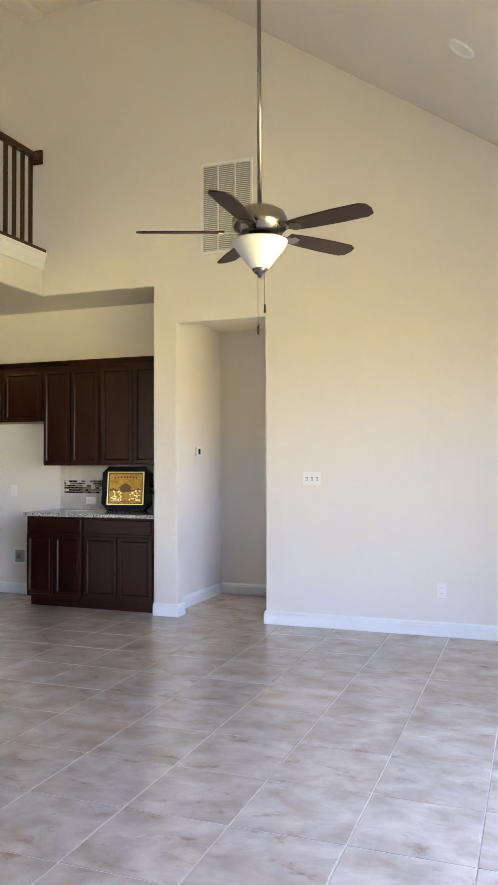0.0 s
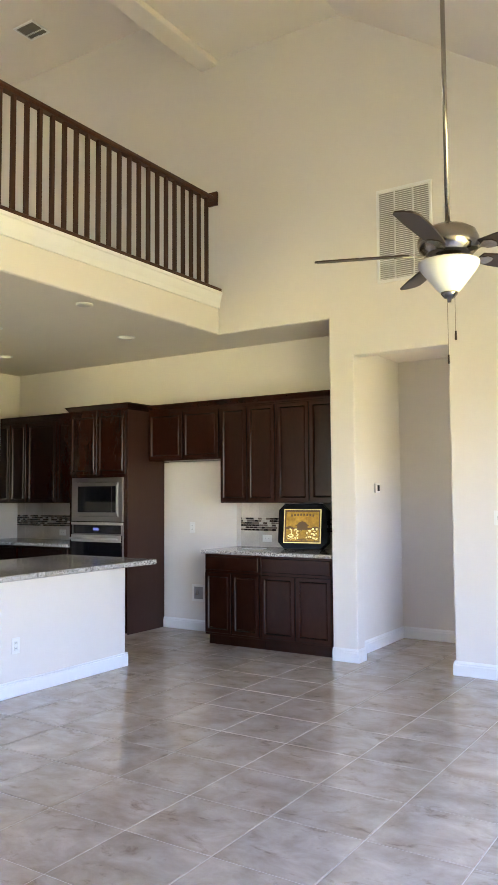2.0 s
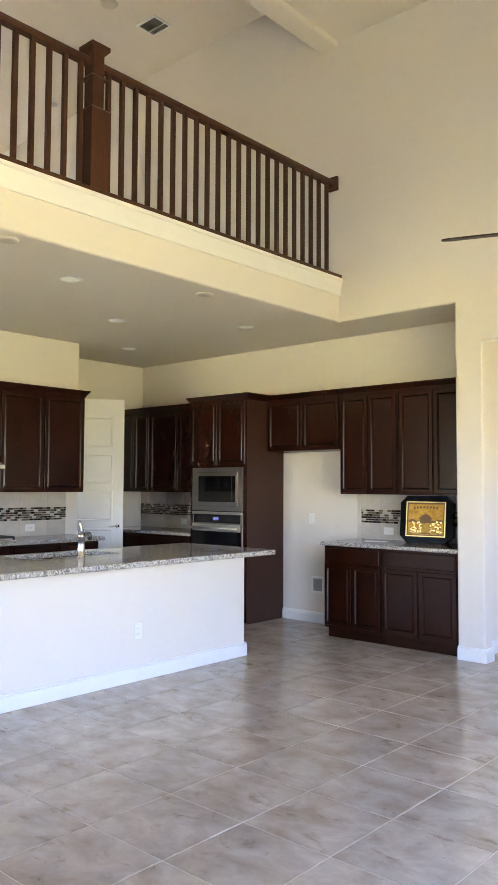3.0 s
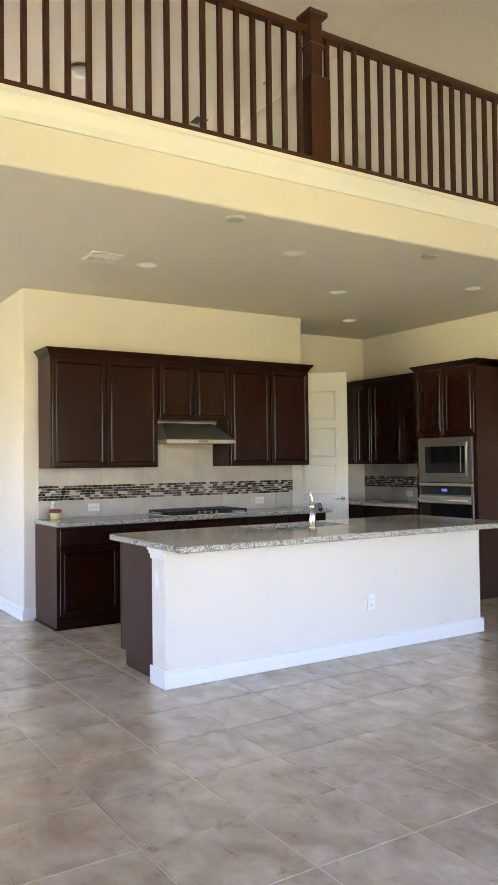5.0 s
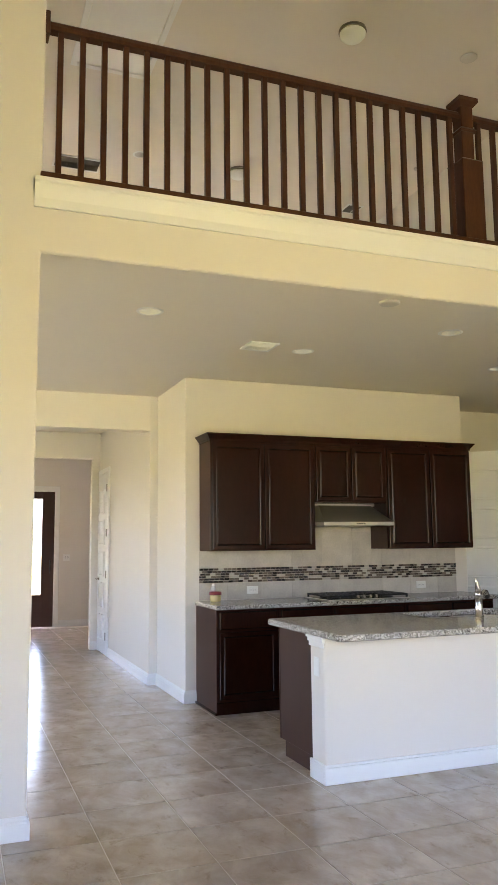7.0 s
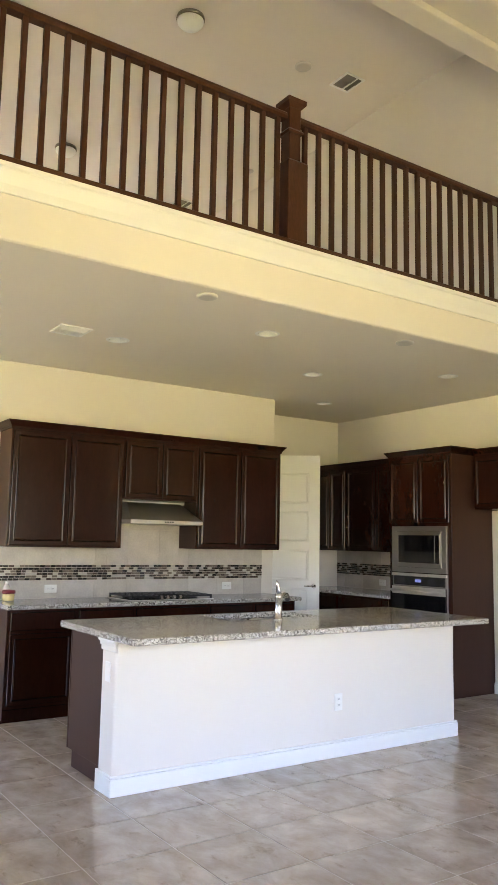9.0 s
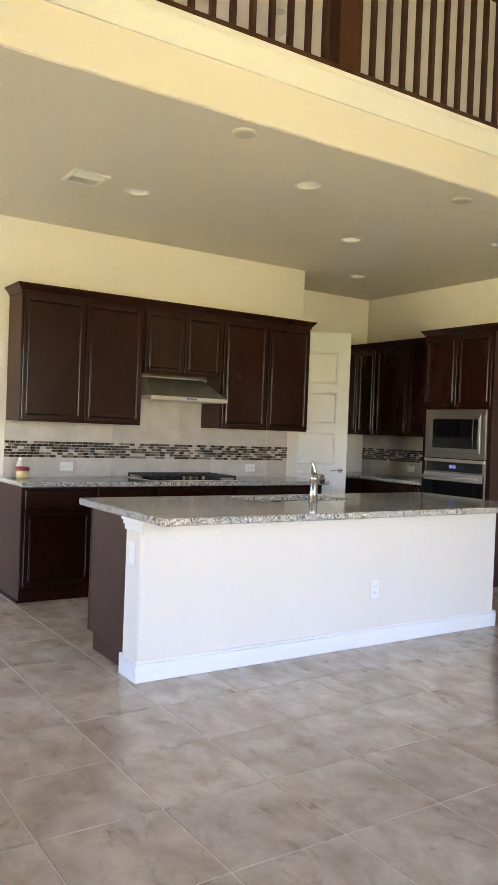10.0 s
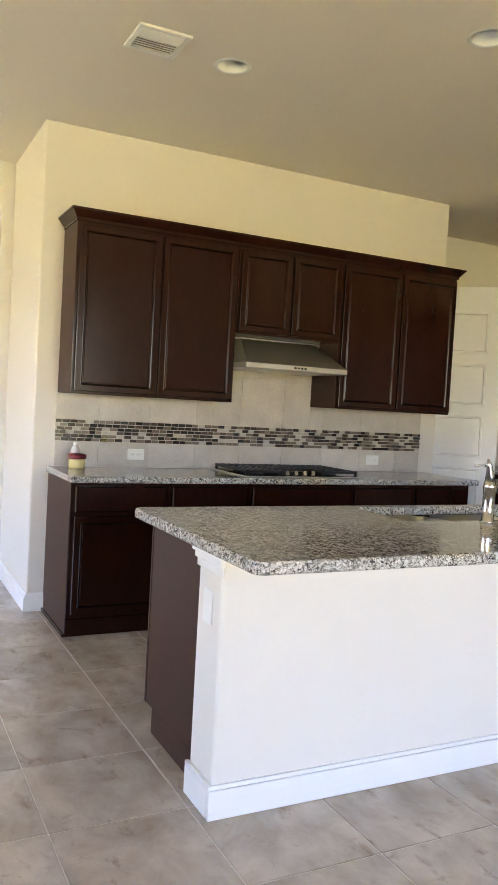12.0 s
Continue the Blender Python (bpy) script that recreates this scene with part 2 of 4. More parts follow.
def soften(ob, width=0.012, seg=3):
    mod = ob.modifiers.new("bullnose", "BEVEL")
    mod.width, mod.segments, mod.limit_method, mod.angle_limit = width, seg, "ANGLE", radians(50)
    return ob


def structure(name, bm, mat, label, category="wall"):
    return thing(name, bm, mat, label, category, kind="structure")


def turned(x, y, z, deg):
    return pose(x, y, z, 0, 0, deg)


# ---- plan, in metres ----
NORTH, BALC, KIT, BACK, WEST = 6.06, -4.497, -7.345, 6.74, -8.19
CEILING, LOFT, LOFTCEIL, EAST, SOUTH, FRONT = 3.03, 3.46, 6.5, 1.10, -4.0, -14.7
FLAT, RIDGE, PITCH = 5.83, -3.15, 0.667
TH = 0.14
CREAM = "cream painted plaster wall"

# ---- walls ----
eave = FLAT - PITCH * (EAST + TH - RIDGE)
soften(structure("wall_north", prism([(EAST + TH, 0), (-2.20, 0), (-2.20, 2.67), (-3.05, 2.67), (-3.05, 0), (-3.29, 0), (-3.29, CEILING), (FRONT, CEILING), (FRONT, LOFTCEIL + 0.2), (-4.4, LOFTCEIL + 0.2), (-4.4, FLAT + 0.15), (RIDGE, FLAT + 0.15), (EAST + TH, eave + 0.15)], "y", NORTH, NORTH + TH), WALL, "tall cream painted gable wall with a hallway opening"))
soften(structure("wall_loft_edge", prism([(SOUTH, 0), (0.313, 0), (0.313, CEILING), (NORTH, CEILING), (NORTH, 3.44), (0.313, 3.44), (0.313, LOFTCEIL), (SOUTH, LOFTCEIL)], "x", BALC - TH, BALC), WALL, "cream painted wall that carries the loft edge"))
structure("wall_nook_side", box((-3.29, NORTH + TH, 0), (-3.17, BACK + 0.14, CEILING)), WALL, CREAM)
structure("wall_back", box((WEST - TH, BACK, 0), (-3.29, BACK + TH, CEILING)), WALL, CREAM)
structure("wall_bay", box((-5.675, 6.655, 0), (-4.695, BACK, 1.815)), WALL, "cream painted wall of the refrigerator bay")
structure("wall_recess", box((WEST - TH, 4.96, 0), (WEST, BACK, CEILING)), WALL, CREAM)
soften(structure("wall_kitchen", prism([(KIT, 1.955), (KIT, 5.10), (WEST, 5.10), (WEST, 4.96), (KIT - TH, 4.96), (KIT - TH, 1.955 + TH), (-8.40, 1.955 + TH), (-8.40, 1.955)], "z", 0, CEILING), WALL, "cream painted kitchen wall behind the cooktop"))
soften(structure("wall_hall", box((-11.40, 1.87, 0), (-8.40, 2.09, CEILING)), WALL, CREAM), 0.006)
structure("beam_hall", box((-8.60, SOUTH, 2.655), (-8.402, 1.872, CEILING)), WALL, "cream painted dropped beam over the hall")
structure("wall_hall_end", prism([(SOUTH, 0), (SOUTH, CEILING), (3.0, CEILING), (3.0, 0), (1.76, 0), (1.76, 2.66), (0.0, 2.66), (0.0, 0)], "x", -11.54, -11.40), WALL, "cream painted wall with a cased opening")
structure("wall_foyer_north", box((FRONT, 3.0, 0), (-11.40, 3.14, CEILING)), WALL, CREAM)
structure("wall_front", prism([(-2.0, 0), (0.70, 0), (0.70, 2.42), (1.66, 2.42), (1.66, 0), (6.2, 0), (6.2, 3.4), (-4.14, 3.4), (-4.14, 0)], "x", FRONT - TH, FRONT), WALL, "cream painted entry wall round the front door")
structure("wall_hall_back", box((-3.24, 7.38, 0), (-0.9, 7.60, CEILING)), WALL, CREAM)
structure("wall_hall_left", box((-3.29, BACK + 0.14, 0), (-3.17, 7.38, CEILING)), WALL, CREAM)
# Unseen slab added above the hallway to keep stray sun out.
structure("roof_hall", box((WEST - TH, NORTH + TH, CEILING + 0.055), (EAST + TH, 7.75, CEILING + 0.15)), CEIL, "unseen slab over the hallway that blocks stray sun", "roof")
structure("ceiling_hall", box((-3.29, NORTH + TH, 2.80), (-0.76, 7.60, 2.94)), CEIL, "painted hallway ceiling", "ceiling")


def wall_with_openings(name, axis, a, b, u0, u1, top, holes, label):
    """A wall along u, pierced by holes (u0, u1, z0, z1)."""
    bm = bmesh.new()

    def piece(p, q, z0, z1):
        if q - p > 1e-4 and z1 - z0 > 1e-4:
            lo, hi = ((a, p, z0), (b, q, z1)) if axis == "x" else ((p, a, z0), (q, b, z1))
            add_box(bm, lo, hi)
    u = u0
    for p, q, z0, z1 in holes:
        piece(u, p, 0, top)
        piece(p, q, 0, z0)
        piece(p, q, z1, top)
        u = q
    piece(u, u1, 0, top)
    return structure(name, bm, WALL, label)


WINDOWS_EAST = [(-3.2, -2.6, 0.9, 2.0), (-0.45, 0.05, 0.9, 2.1), (1.2, 3.8, 0.06, 2.5)]
WINDOWS_DINING = [(-7.9, -5.1, 0.5, 2.45)]
# Foyer window is an added opening, out of view, to brighten the foyer.
ADDED_FOYER_WINDOWS = [(-14.55, -11.7, 0.1, 2.85)]
wall_with_openings("wall_east", "x", EAST, EAST + TH, SOUTH, NORTH, eave + 0.12, WINDOWS_EAST, "cream painted window wall")
wall_with_openings("wall_south", "y", SOUTH - TH, SOUTH, FRONT, BALC - TH, 3.4, WINDOWS_DINING, "cream painted outer wall with a window")
structure("wall_south_living", prism([(BALC - TH, 0), (EAST + TH, 0), (EAST + TH, eave + 0.12), (RIDGE, FLAT + 0.12), (-4.4, LOFTCEIL), (BALC - TH, LOFTCEIL)], "y", SOUTH - TH, SOUTH), WALL, CREAM)
wall_with_openings("wall_foyer_south", "y", -2.14, -2.0, FRONT, -11.54, CEILING, ADDED_FOYER_WINDOWS, "cream painted foyer wall with an added unseen window")
bm = bmesh.new()
for p, q, r, t in ((FRONT, BALC - TH, 3.4, 4.2), (FRONT, BALC - TH, 4.2, LOFTCEIL)):
    add_box(bm, (p, SOUTH - TH, r), (q, SOUTH, t))
structure("wall_loft_south", bm, WALL, "cream painted loft side wall")
# Two unseen windows, kept below the sight line, added to light the loft.
bm = bmesh.new()
for p, q, r, t in ((SOUTH, 6.2, 3.4, 4.3), (SOUTH, 6.2, 5.3, LOFTCEIL + 0.2), (SOUTH, -0.6, 4.3, 5.3), (1.0, 2.6, 4.3, 5.3), (4.2, 6.2, 4.3, 5.3)):
    add_box(bm, (FRONT - TH, p, r), (FRONT, q, t))
structure("wall_loft_front", bm, WALL, "cream painted loft wall with two unseen windows")
UNSEEN_LOFT_WINDOWS = [(-0.6, 1.0, 4.3, 5.3), (2.6, 4.2, 4.3, 5.3)]
# Small opening added out of view to brighten the hallway.
wall_with_openings("wall_hall_right", "x", -0.9, -0.76, NORTH + TH, 7.6, CEILING, [(6.72, 7.05, 1.2, 1.9)], "cream painted hallway end wall with an added unseen window")
n_win = 0
for axis, plane, holes in (("x", EAST + 0.05, WINDOWS_EAST), ("y", SOUTH - 0.09, WINDOWS_DINING), ("x", FRONT - 0.09, UNSEEN_LOFT_WINDOWS), ("y", -2.09, ADDED_FOYER_WINDOWS)):
    for u0, u1, z0, z1 in holes:
        n_win += 1
        bm = bmesh.new()
        mid = (u0 + u1) / 2
        for p, q, r, s in ((u0, u0 + 0.05, z0, z1), (u1 - 0.05, u1, z0, z1), (u0 + 0.05, u1 - 0.05, z0, z0 + 0.05), (u0 + 0.05, u1 - 0.05, z1 - 0.05, z1), (mid - 0.025, mid + 0.025, z0 + 0.05, z1 - 0.05)):
            lo, hi = ((plane, p, r), (plane + 0.05, q, s)) if axis == "x" else ((p, plane, r), (q, plane + 0.05, s))
            add_box(bm, lo, hi)
        structure(f"window_{n_win}", bm, WHITE, "unseen white framed window opening to daylight", "window")

# ---- ceilings, loft floor, ground ----
KITCHEN_LIGHTS = [(-5.36, 1.13), (-6.05, 2.60), (-5.16, 3.43), (-6.07, 4.60), (-7.18, 5.66), (-5.33, 5.63)]
LOFT_LIGHTS = [(-6.50, 2.06), (-9.75, 2.04)]


def pierced_slab(lo, hi, z0, z1, centres, r=0.073, n=28):
    """A flat slab with round holes for recessed lamps."""
    bm = bmesh.new()
    edges = []
    loops = [[(lo[0], lo[1]), (hi[0], lo[1]), (hi[0], hi[1]), (lo[0], hi[1])]]
    loops += [[(x + r * math.cos(2 * math.pi * k / n), y + r * math.sin(2 * math.pi * k / n)) for k in range(n)] for x, y in centres]
    for loop in loops:
        vs = [bm.verts.new((x, y, z0)) for x, y in loop]
        edges += [bm.edges.new((vs[i], vs[(i + 1) % len(vs)])) for i in range(len(vs))]
    bmesh.ops.triangle_fill(bm, use_beauty=True, edges=edges)
    g = bmesh.ops.extrude_face_region(bm, geom=list(bm.faces))
    bmesh.ops.translate(bm, vec=(0, 0, z1 - z0), verts=[v for v in g["geom"] if isinstance(v, bmesh.types.BMVert)])
    return bm


structure("ceiling_kitchen", pierced_slab((FRONT, SOUTH), (BALC - 0.013, BACK + TH), CEILING - 0.002, CEILING + 0.05, KITCHEN_LIGHTS), CEIL, "flat painted kitchen ceiling", "ceiling")
structure("ceiling_nook", box((BALC - 0.013, NORTH + 0.013, CEILING - 0.002), (-3.29, BACK + TH, CEILING + 0.05)), CEIL, "flat painted ceiling over the bar nook", "ceiling")
structure("loft_floor", box((FRONT, SOUTH, CEILING + 0.12), (BALC - TH, NORTH, 3.44)), CEIL, "loft floor slab", "floor")
structure("ceiling_vault", prism([(-4.5, FLAT), (RIDGE, FLAT), (EAST, FLAT - PITCH * (EAST - RIDGE)), (EAST + 0.5, FLAT - PITCH * (EAST + 0.5 - RIDGE)), (EAST + 0.5, FLAT - PITCH * (EAST + 0.5 - RIDGE) + 0.14), (RIDGE, FLAT + 0.14), (-4.5, FLAT + 0.14)], "y", SOUTH - TH, NORTH), CEIL, "vaulted painted ceiling with a sloping side", "ceiling")
soften(structure("beam_loft", box((-4.71, SOUTH, 5.77), (-4.5, NORTH, LOFTCEIL)), CEIL, "long painted beam along the loft edge", "beam"), 0.01)
structure("ceiling_loft", pierced_slab((FRONT, SOUTH), (-4.4, NORTH), LOFTCEIL, LOFTCEIL + 0.14, LOFT_LIGHTS), CEIL, "flat painted loft ceiling", "ceiling")
gm = bmesh.new()
bmesh.ops.create_grid(gm, x_segments=2, y_segments=2, size=600, matrix=Matrix.Translation((0, 0, -0.25)))
structure("ground", gm, GRASS, "sunlit dry lawn outside the windows", "ground")
structure("floor", box((FRONT - TH, SOUTH - TH, -0.2), (EAST + TH, 7.6, -0.0025)), GROUT, "pale grout bed of the tiled floor", "floor")


# ---- baseboards ----
def baseboard(p0, p1, n, label="white painted baseboard"):
    """A moulded board from p0 to p1 on the wall whose normal is n."""
    p0, p1, n = Vector((*p0, 0)), Vector((*p1, 0)), Vector((*n, 0))
    bm = bmesh.new()
    prof = [(0, 0.001), (0.016, 0.001), (0.016, 0.082), (0.012, 0.090), (0.012, 0.098), (0.006, 0.108), (0.003, 0.115), (0, 0.115)]
    rings = [[bm.verts.new(p + n * d + Vector((0, 0, z))) for d, z in prof] for p in (p0, p1)]
    k = len(prof)
    for i in range(k):
        bm.faces.new((rings[0][i], rings[0][(i + 1) % k], rings[1][(i + 1) % k], rings[1][i]))
    bm.faces.new(rings[0])
    bm.faces.new(rings[1])
    return thing("baseboard", bm, WHITE, label, "baseboard", kind="structure")


for p0, p1, n in (((-2.20, NORTH), (EAST, NORTH), (0, -1)), ((-2.20, NORTH + TH), (-2.20, NORTH - 0.016), (-1, 0)), ((-3.29, NORTH), (-3.05, NORTH), (0, -1)),
                  ((-3.05, NORTH - 0.016), (-3.05, NORTH + TH), (1, 0)), ((-3.17, NORTH + TH), (-3.17, 7.38), (1, 0)), ((-3.154, 7.38), (-0.9, 7.38), (0, -1)),
                  ((BALC, SOUTH), (BALC, 0.313), (1, 0)), ((BALC + 0.016, 0.313), (BALC - TH, 0.313), (0, 1)), ((KIT, 1.955), (KIT, 2.062), (1, 0)),
                  ((-8.384, 1.955), (KIT + 0.016, 1.955), (0, -1)), ((-8.40, 1.955), (-8.40, 1.87), (1, 0)), ((-8.384, 1.87), (-10.62, 1.87), (0, -1)), ((FRONT, 1.74), (FRONT, 3.0), (1, 0)), ((-11.40, 1.76), (-11.40, 1.87), (1, 0)),
                  ((-5.675, 6.655), (-4.695, 6.655), (0, -1))):
    baseboard(p0, p1, n)


# ---- cabinets ----
def door_front(w, h, rail=0.046, t=0.02, raised=True):
    """A framed door with a recessed, raised field; its front looks along -y."""
    bm = box((0, -t, 0), (w, 0, h))
    bm.faces.ensure_lookup_table()
    front = min(bm.faces, key=lambda f: f.calc_center_median().y)
    if raised and w > 2.6 * rail and h > 2.6 * rail:
        for thick, depth in ((0.004, 0.004), (rail, 0.0), (0.004, 0.004), (0.005, -0.004), (0.006, -0.008), (0.004, 0.0), (0.008, 0.002)):
            bmesh.ops.inset_region(bm, faces=[front], thickness=thick, depth=0)
            if depth:
                bmesh.ops.translate(bm, vec=(0, -depth, 0), verts=front.verts)
    else:
        bmesh.ops.inset_region(bm, faces=[front], thickness=0.008, depth=0)
        bmesh.ops.translate(bm, vec=(0, -0.007, 0), verts=front.verts)
    return bm


def cabinet(name, m, w, h, d, fronts, label, toe=0.0, crown=(), ends="", group=""):
    """A cabinet with its back on y = 0 and its front along -y. fronts: (x0, x1, z0, z1, part name). crown: (left, front, right) overhangs."""
    ob = empty(name, m, label=label, category="cabinet", group=group)
    body = bmesh.new()
    add_box(body, (0, -d, toe), (w, 0, h), 0.002)
    if toe:
        add_box(body, (0.0, -d + 0.07, 0.0), (w, 0, toe))
    part("body", body, WOOD, ob)
    for e in ends:
        x = -0.003 if e == "l" else w
        part("end_panel", box((x, -d + 0.002, 0.001), (x + 0.003, -0.001, h - 0.001), 0.0008), SHEENWOOD, ob, "plain espresso side panel with its sheen put into the colour")
    for x0, x1, z0, z1, nm in fronts:
        f = part(nm, door_front(x1 - x0, z1 - z0, raised=nm == "door"), WOOD, ob)
        f.location = (x0, -d - 0.001, z0)
    if crown:
        cl, cf, cr = crown
        bm = bmesh.new()
        for z0, z1, e0, e1 in ((h, h + 0.018, 0.010, 0.010), (h + 0.018, h + 0.058, 0.012, 0.042), (h + 0.058, h + 0.070, 0.046, 0.046)):
            ring = []
            for z, e in ((z0, e0), (z1, e1)):
                xl, xr, yf = (-e if cl else 0), (w + e if cr else w), (-d - e if cf else -d)
                ring.append([bm.verts.new(p) for p in ((xl, 0, z), (xl, yf, z), (xr, yf, z), (xr, 0, z))])
            for i in range(4):
                bm.faces.new((ring[0][i], ring[0][(i + 1) % 4], ring[1][(i + 1) % 4], ring[1][i]))
            bm.faces.new(ring[0])
            bm.faces.new(ring[1])
        part("crown_moulding", bm, WOOD, ob)
    return ob


def pair(x0, x1, z0, z1, gap=0.0, edge=0.014):
    mid = (x0 + x1) / 2
    return [(x0 + edge, mid - gap - 0.006, z0, z1, "door"), (mid + gap + 0.006, x1 - edge, z0, z1, "door")]


UL = "dark espresso wooden wall cabinet with raised panel doors"
BL = "dark espresso wooden base cabinet on the tiled floor"
# cooktop wall: local x runs along +y
def on_kit(y, z):
    return turned(KIT, y, z, 90)


cabinet("wall_cabinet", on_kit(2.10, 1.375), 1.045, 1.005, 0.33, pair(0, 1.045, 0.015, 0.985), UL, ends="l", crown=(1, 1, 0), group="wall cabinets")
cabinet("wall_cabinet", on_kit(3.147, 1.825), 0.783, 0.555, 0.33, pair(0, 0.783, 0.015, 0.535), "dark espresso wooden wall cabinet above the range hood", crown=(0, 1, 0), group="wall cabinets")
cabinet("wall_cabinet", on_kit(3.932, 1.375), 1.005, 1.005, 0.33, pair(0, 1.005, 0.015, 0.985), UL, ends="l", crown=(0, 1, 1), group="wall cabinets")
for y0, y1, kind in ((2.065, 2.64, 1), (2.642, 3.17, 1), (3.172, 3.93, 2), (3.932, 4.44, 1), (4.442, 4.95, 1)):
    w = y1 - y0
    fr = [(0.022, w - 0.022, 0.71, 0.855, "drawer_front")]
    fr += [(0.022, w - 0.022, 0.13, 0.685, "door")] if kind == 1 else pair(0, w, 0.13, 0.685)
    cabinet("base_cabinet", on_kit(y0, 0.0), w, 0.875, 0.59, fr, BL, toe=0.10, ends="l" if y0 < 2.1 else "", group="base cabinets")
structure("base_shoe", box((KIT, 2.048, 0.001), (KIT + 0.60, 2.0615, 0.022), 0.004, 2), WOOD, "dark wooden end skirting of the base cabinets", "trim")
structure("toe_board", box((KIT + 0.55, 2.065, 0.001), (KIT + 0.592, 4.95, 0.098), 0.002), WOOD, "dark wooden toe board under the cabinets", "trim")


def counter(name, lo, hi, label):
    bm = box(lo, hi, 0.012, 3)
    return thing(name, bm, GRANITE, label, "countertop", smooth=False)


counter("countertop", (KIT, 2.045, 0.877), (KIT + 0.645, 5.0, 0.915), "speckled grey granite countertop along the cooktop wall")

# bar and fridge wall: local x runs along +x
def on_back(x, z, y=BACK):
    return turned(x, y, z, 0)


cabinet("wall_cabinet", on_back(-4.705, 1.37), 0.668, 0.985, 0.37, pair(0, 0.668, 0.015, 0.965), UL, crown=(1, 1, 0), group="wall cabinets")
cabinet("wall_cabinet", on_back(-4.035, 1.37), 0.743, 0.985, 0.37, pair(0, 0.743, 0.015, 0.965), UL, crown=(0, 1, 0), group="wall cabinets")
cabinet("wall_cabinet", on_back(-5.655, 1.82), 0.948, 0.535, 0.37, pair(0, 0.948, 0.015, 0.515), "dark espresso wooden wall cabinet over the refrigerator bay", crown=(0, 1, 0), group="wall cabinets")
for x0, x1 in ((-4.69, -4.045), (-4.043, -3.292)):
    w = x1 - x0
    cabinet("base_cabinet", on_back(x0, 0.0), w, 0.877, 0.66, [(0.02, w - 0.02, 0.725, 0.858, "drawer_front")] + pair(0, w, 0.125, 0.70), BL, toe=0.10, group="base cabinets")
counter("countertop", (-4.715, 6.035, 0.879), (-3.292, BACK, 0.915), "speckled grey granite countertop on the bar cabinets")
# oven tower
tower = cabinet("oven_tower", on_back(-6.53, 0.0), 0.85, 2.365, 0.69, pair(0, 0.85, 1.68, 2.345) + [(0.03, 0.84, 0.13, 0.30, "drawer_front")], "tall dark espresso cabinet holding a microwave and a wall oven", toe=0.10, crown=(1, 1, 1), ends="r")
cabinet("wall_cabinet", on_back(WEST, 1.37), 1.655, 0.985, 0.37, pair(0, 0.60, 0.015, 0.965) + pair(0.60, 1.655, 0.015, 0.965), UL, crown=(0, 1, 0), group="wall cabinets")
cabinet("base_cabinet", on_back(WEST, 0.0), 1.655, 0.877, 0.66, pair(0, 0.8, 0.13, 0.685) + pair(0.8, 1.655, 0.13, 0.685) + [(0.02, 0.79, 0.71, 0.855, "drawer_front"), (0.81, 1.63, 0.71, 0.855, "drawer_front")], BL, toe=0.10, group="base cabinets")
counter("countertop", (WEST, 6.035, 0.879), (-6.535, BACK, 0.915), "speckled granite countertop in the dark kitchen corner")

# ---- island ----
isl = empty("kitchen_island", pose(0, 0, 0), label="white kitchen island with dark cabinet side and granite top", category="island")
bm = box((-4.90, 2.070, 0.0), (-4.700, 4.942, 0.872), 0.018, 4)
part("half_wall", bm, WALL, isl, "cream painted half wall of the island")
part("cabinet_body", box((-5.47, 2.115, 0.10), (-4.9005, 4.90, 0.66), 0.003), SHEENWOOD, isl, "dark brown cabinet body")
for lo, hi in (((-5.47, 2.115, 0.661), (-4.9005, 3.03, 0.872)), ((-5.47, 3.89, 0.661), (-4.9005, 4.90, 0.872)), ((-5.47, 3.031, 0.661), (-5.452, 3.889, 0.872)), ((-5.0, 3.031, 0.661), (-4.9005, 3.889, 0.872))):
    part("cabinet_box", box(lo, hi), SHEENWOOD, isl)
part("end_panel", box((-5.475, 2.109, 0.10), (-4.9005, 2.1145, 0.872), 0.001), SHEENWOOD, isl, "plain espresso end panel with its sheen put into the colour")
part("end_panel_trim", box((-5.49, 2.106, 0.10), (-5.4755, 2.16, 0.872), 0.001), SHEENWOOD, isl)
part("toe_kick", box((-5.40, 2.109, 0.0), (-4.9005, 4.90, 0.0995)), SHEENWOOD, isl)


def rounded(x0, y0, x1, y1, r, n=6):
    pts = []
    for cx, cy, a0 in ((x1 - r, y1 - r, 0), (x0 + r, y1 - r, 90), (x0 + r, y0 + r, 180), (x1 - r, y0 + r, 270)):
        pts += [(cx + r * math.cos(radians(a0 + 90 * k / n)), cy + r * math.sin(radians(a0 + 90 * k / n))) for k in range(n + 1)]
    return pts


def slab_with_hole(outer, hole, z0, z1):
    """A slab with a cut-out, its outer edges eased."""
    bm = bmesh.new()
    edges = []
    for loop in (outer, hole):
        vs = [bm.verts.new((x, y, z1)) for x, y in loop]
        edges += [bm.edges.new((vs[i], vs[(i + 1) % len(vs)])) for i in range(len(vs))]
    bmesh.ops.triangle_fill(bm, use_beauty=True, edges=edges)
    r = bmesh.ops.extrude_face_region(bm, geom=list(bm.faces))
    bmesh.ops.translate(bm, vec=(0, 0, z0 - z1), verts=[g for g in r["geom"] if isinstance(g, bmesh.types.BMVert)])
    bmesh.ops.recalc_face_normals(bm, faces=bm.faces)
    rim = [e for e in bm.edges if len(e.link_faces) == 2 and e.calc_face_angle(0) > 1.2 and abs(e.verts[0].co.z - e.verts[1].co.z) < 1e-4]
    bmesh.ops.bevel(bm, geom=rim, offset=0.010, segments=3, affect="EDGES", profile=0.5)
    return bm


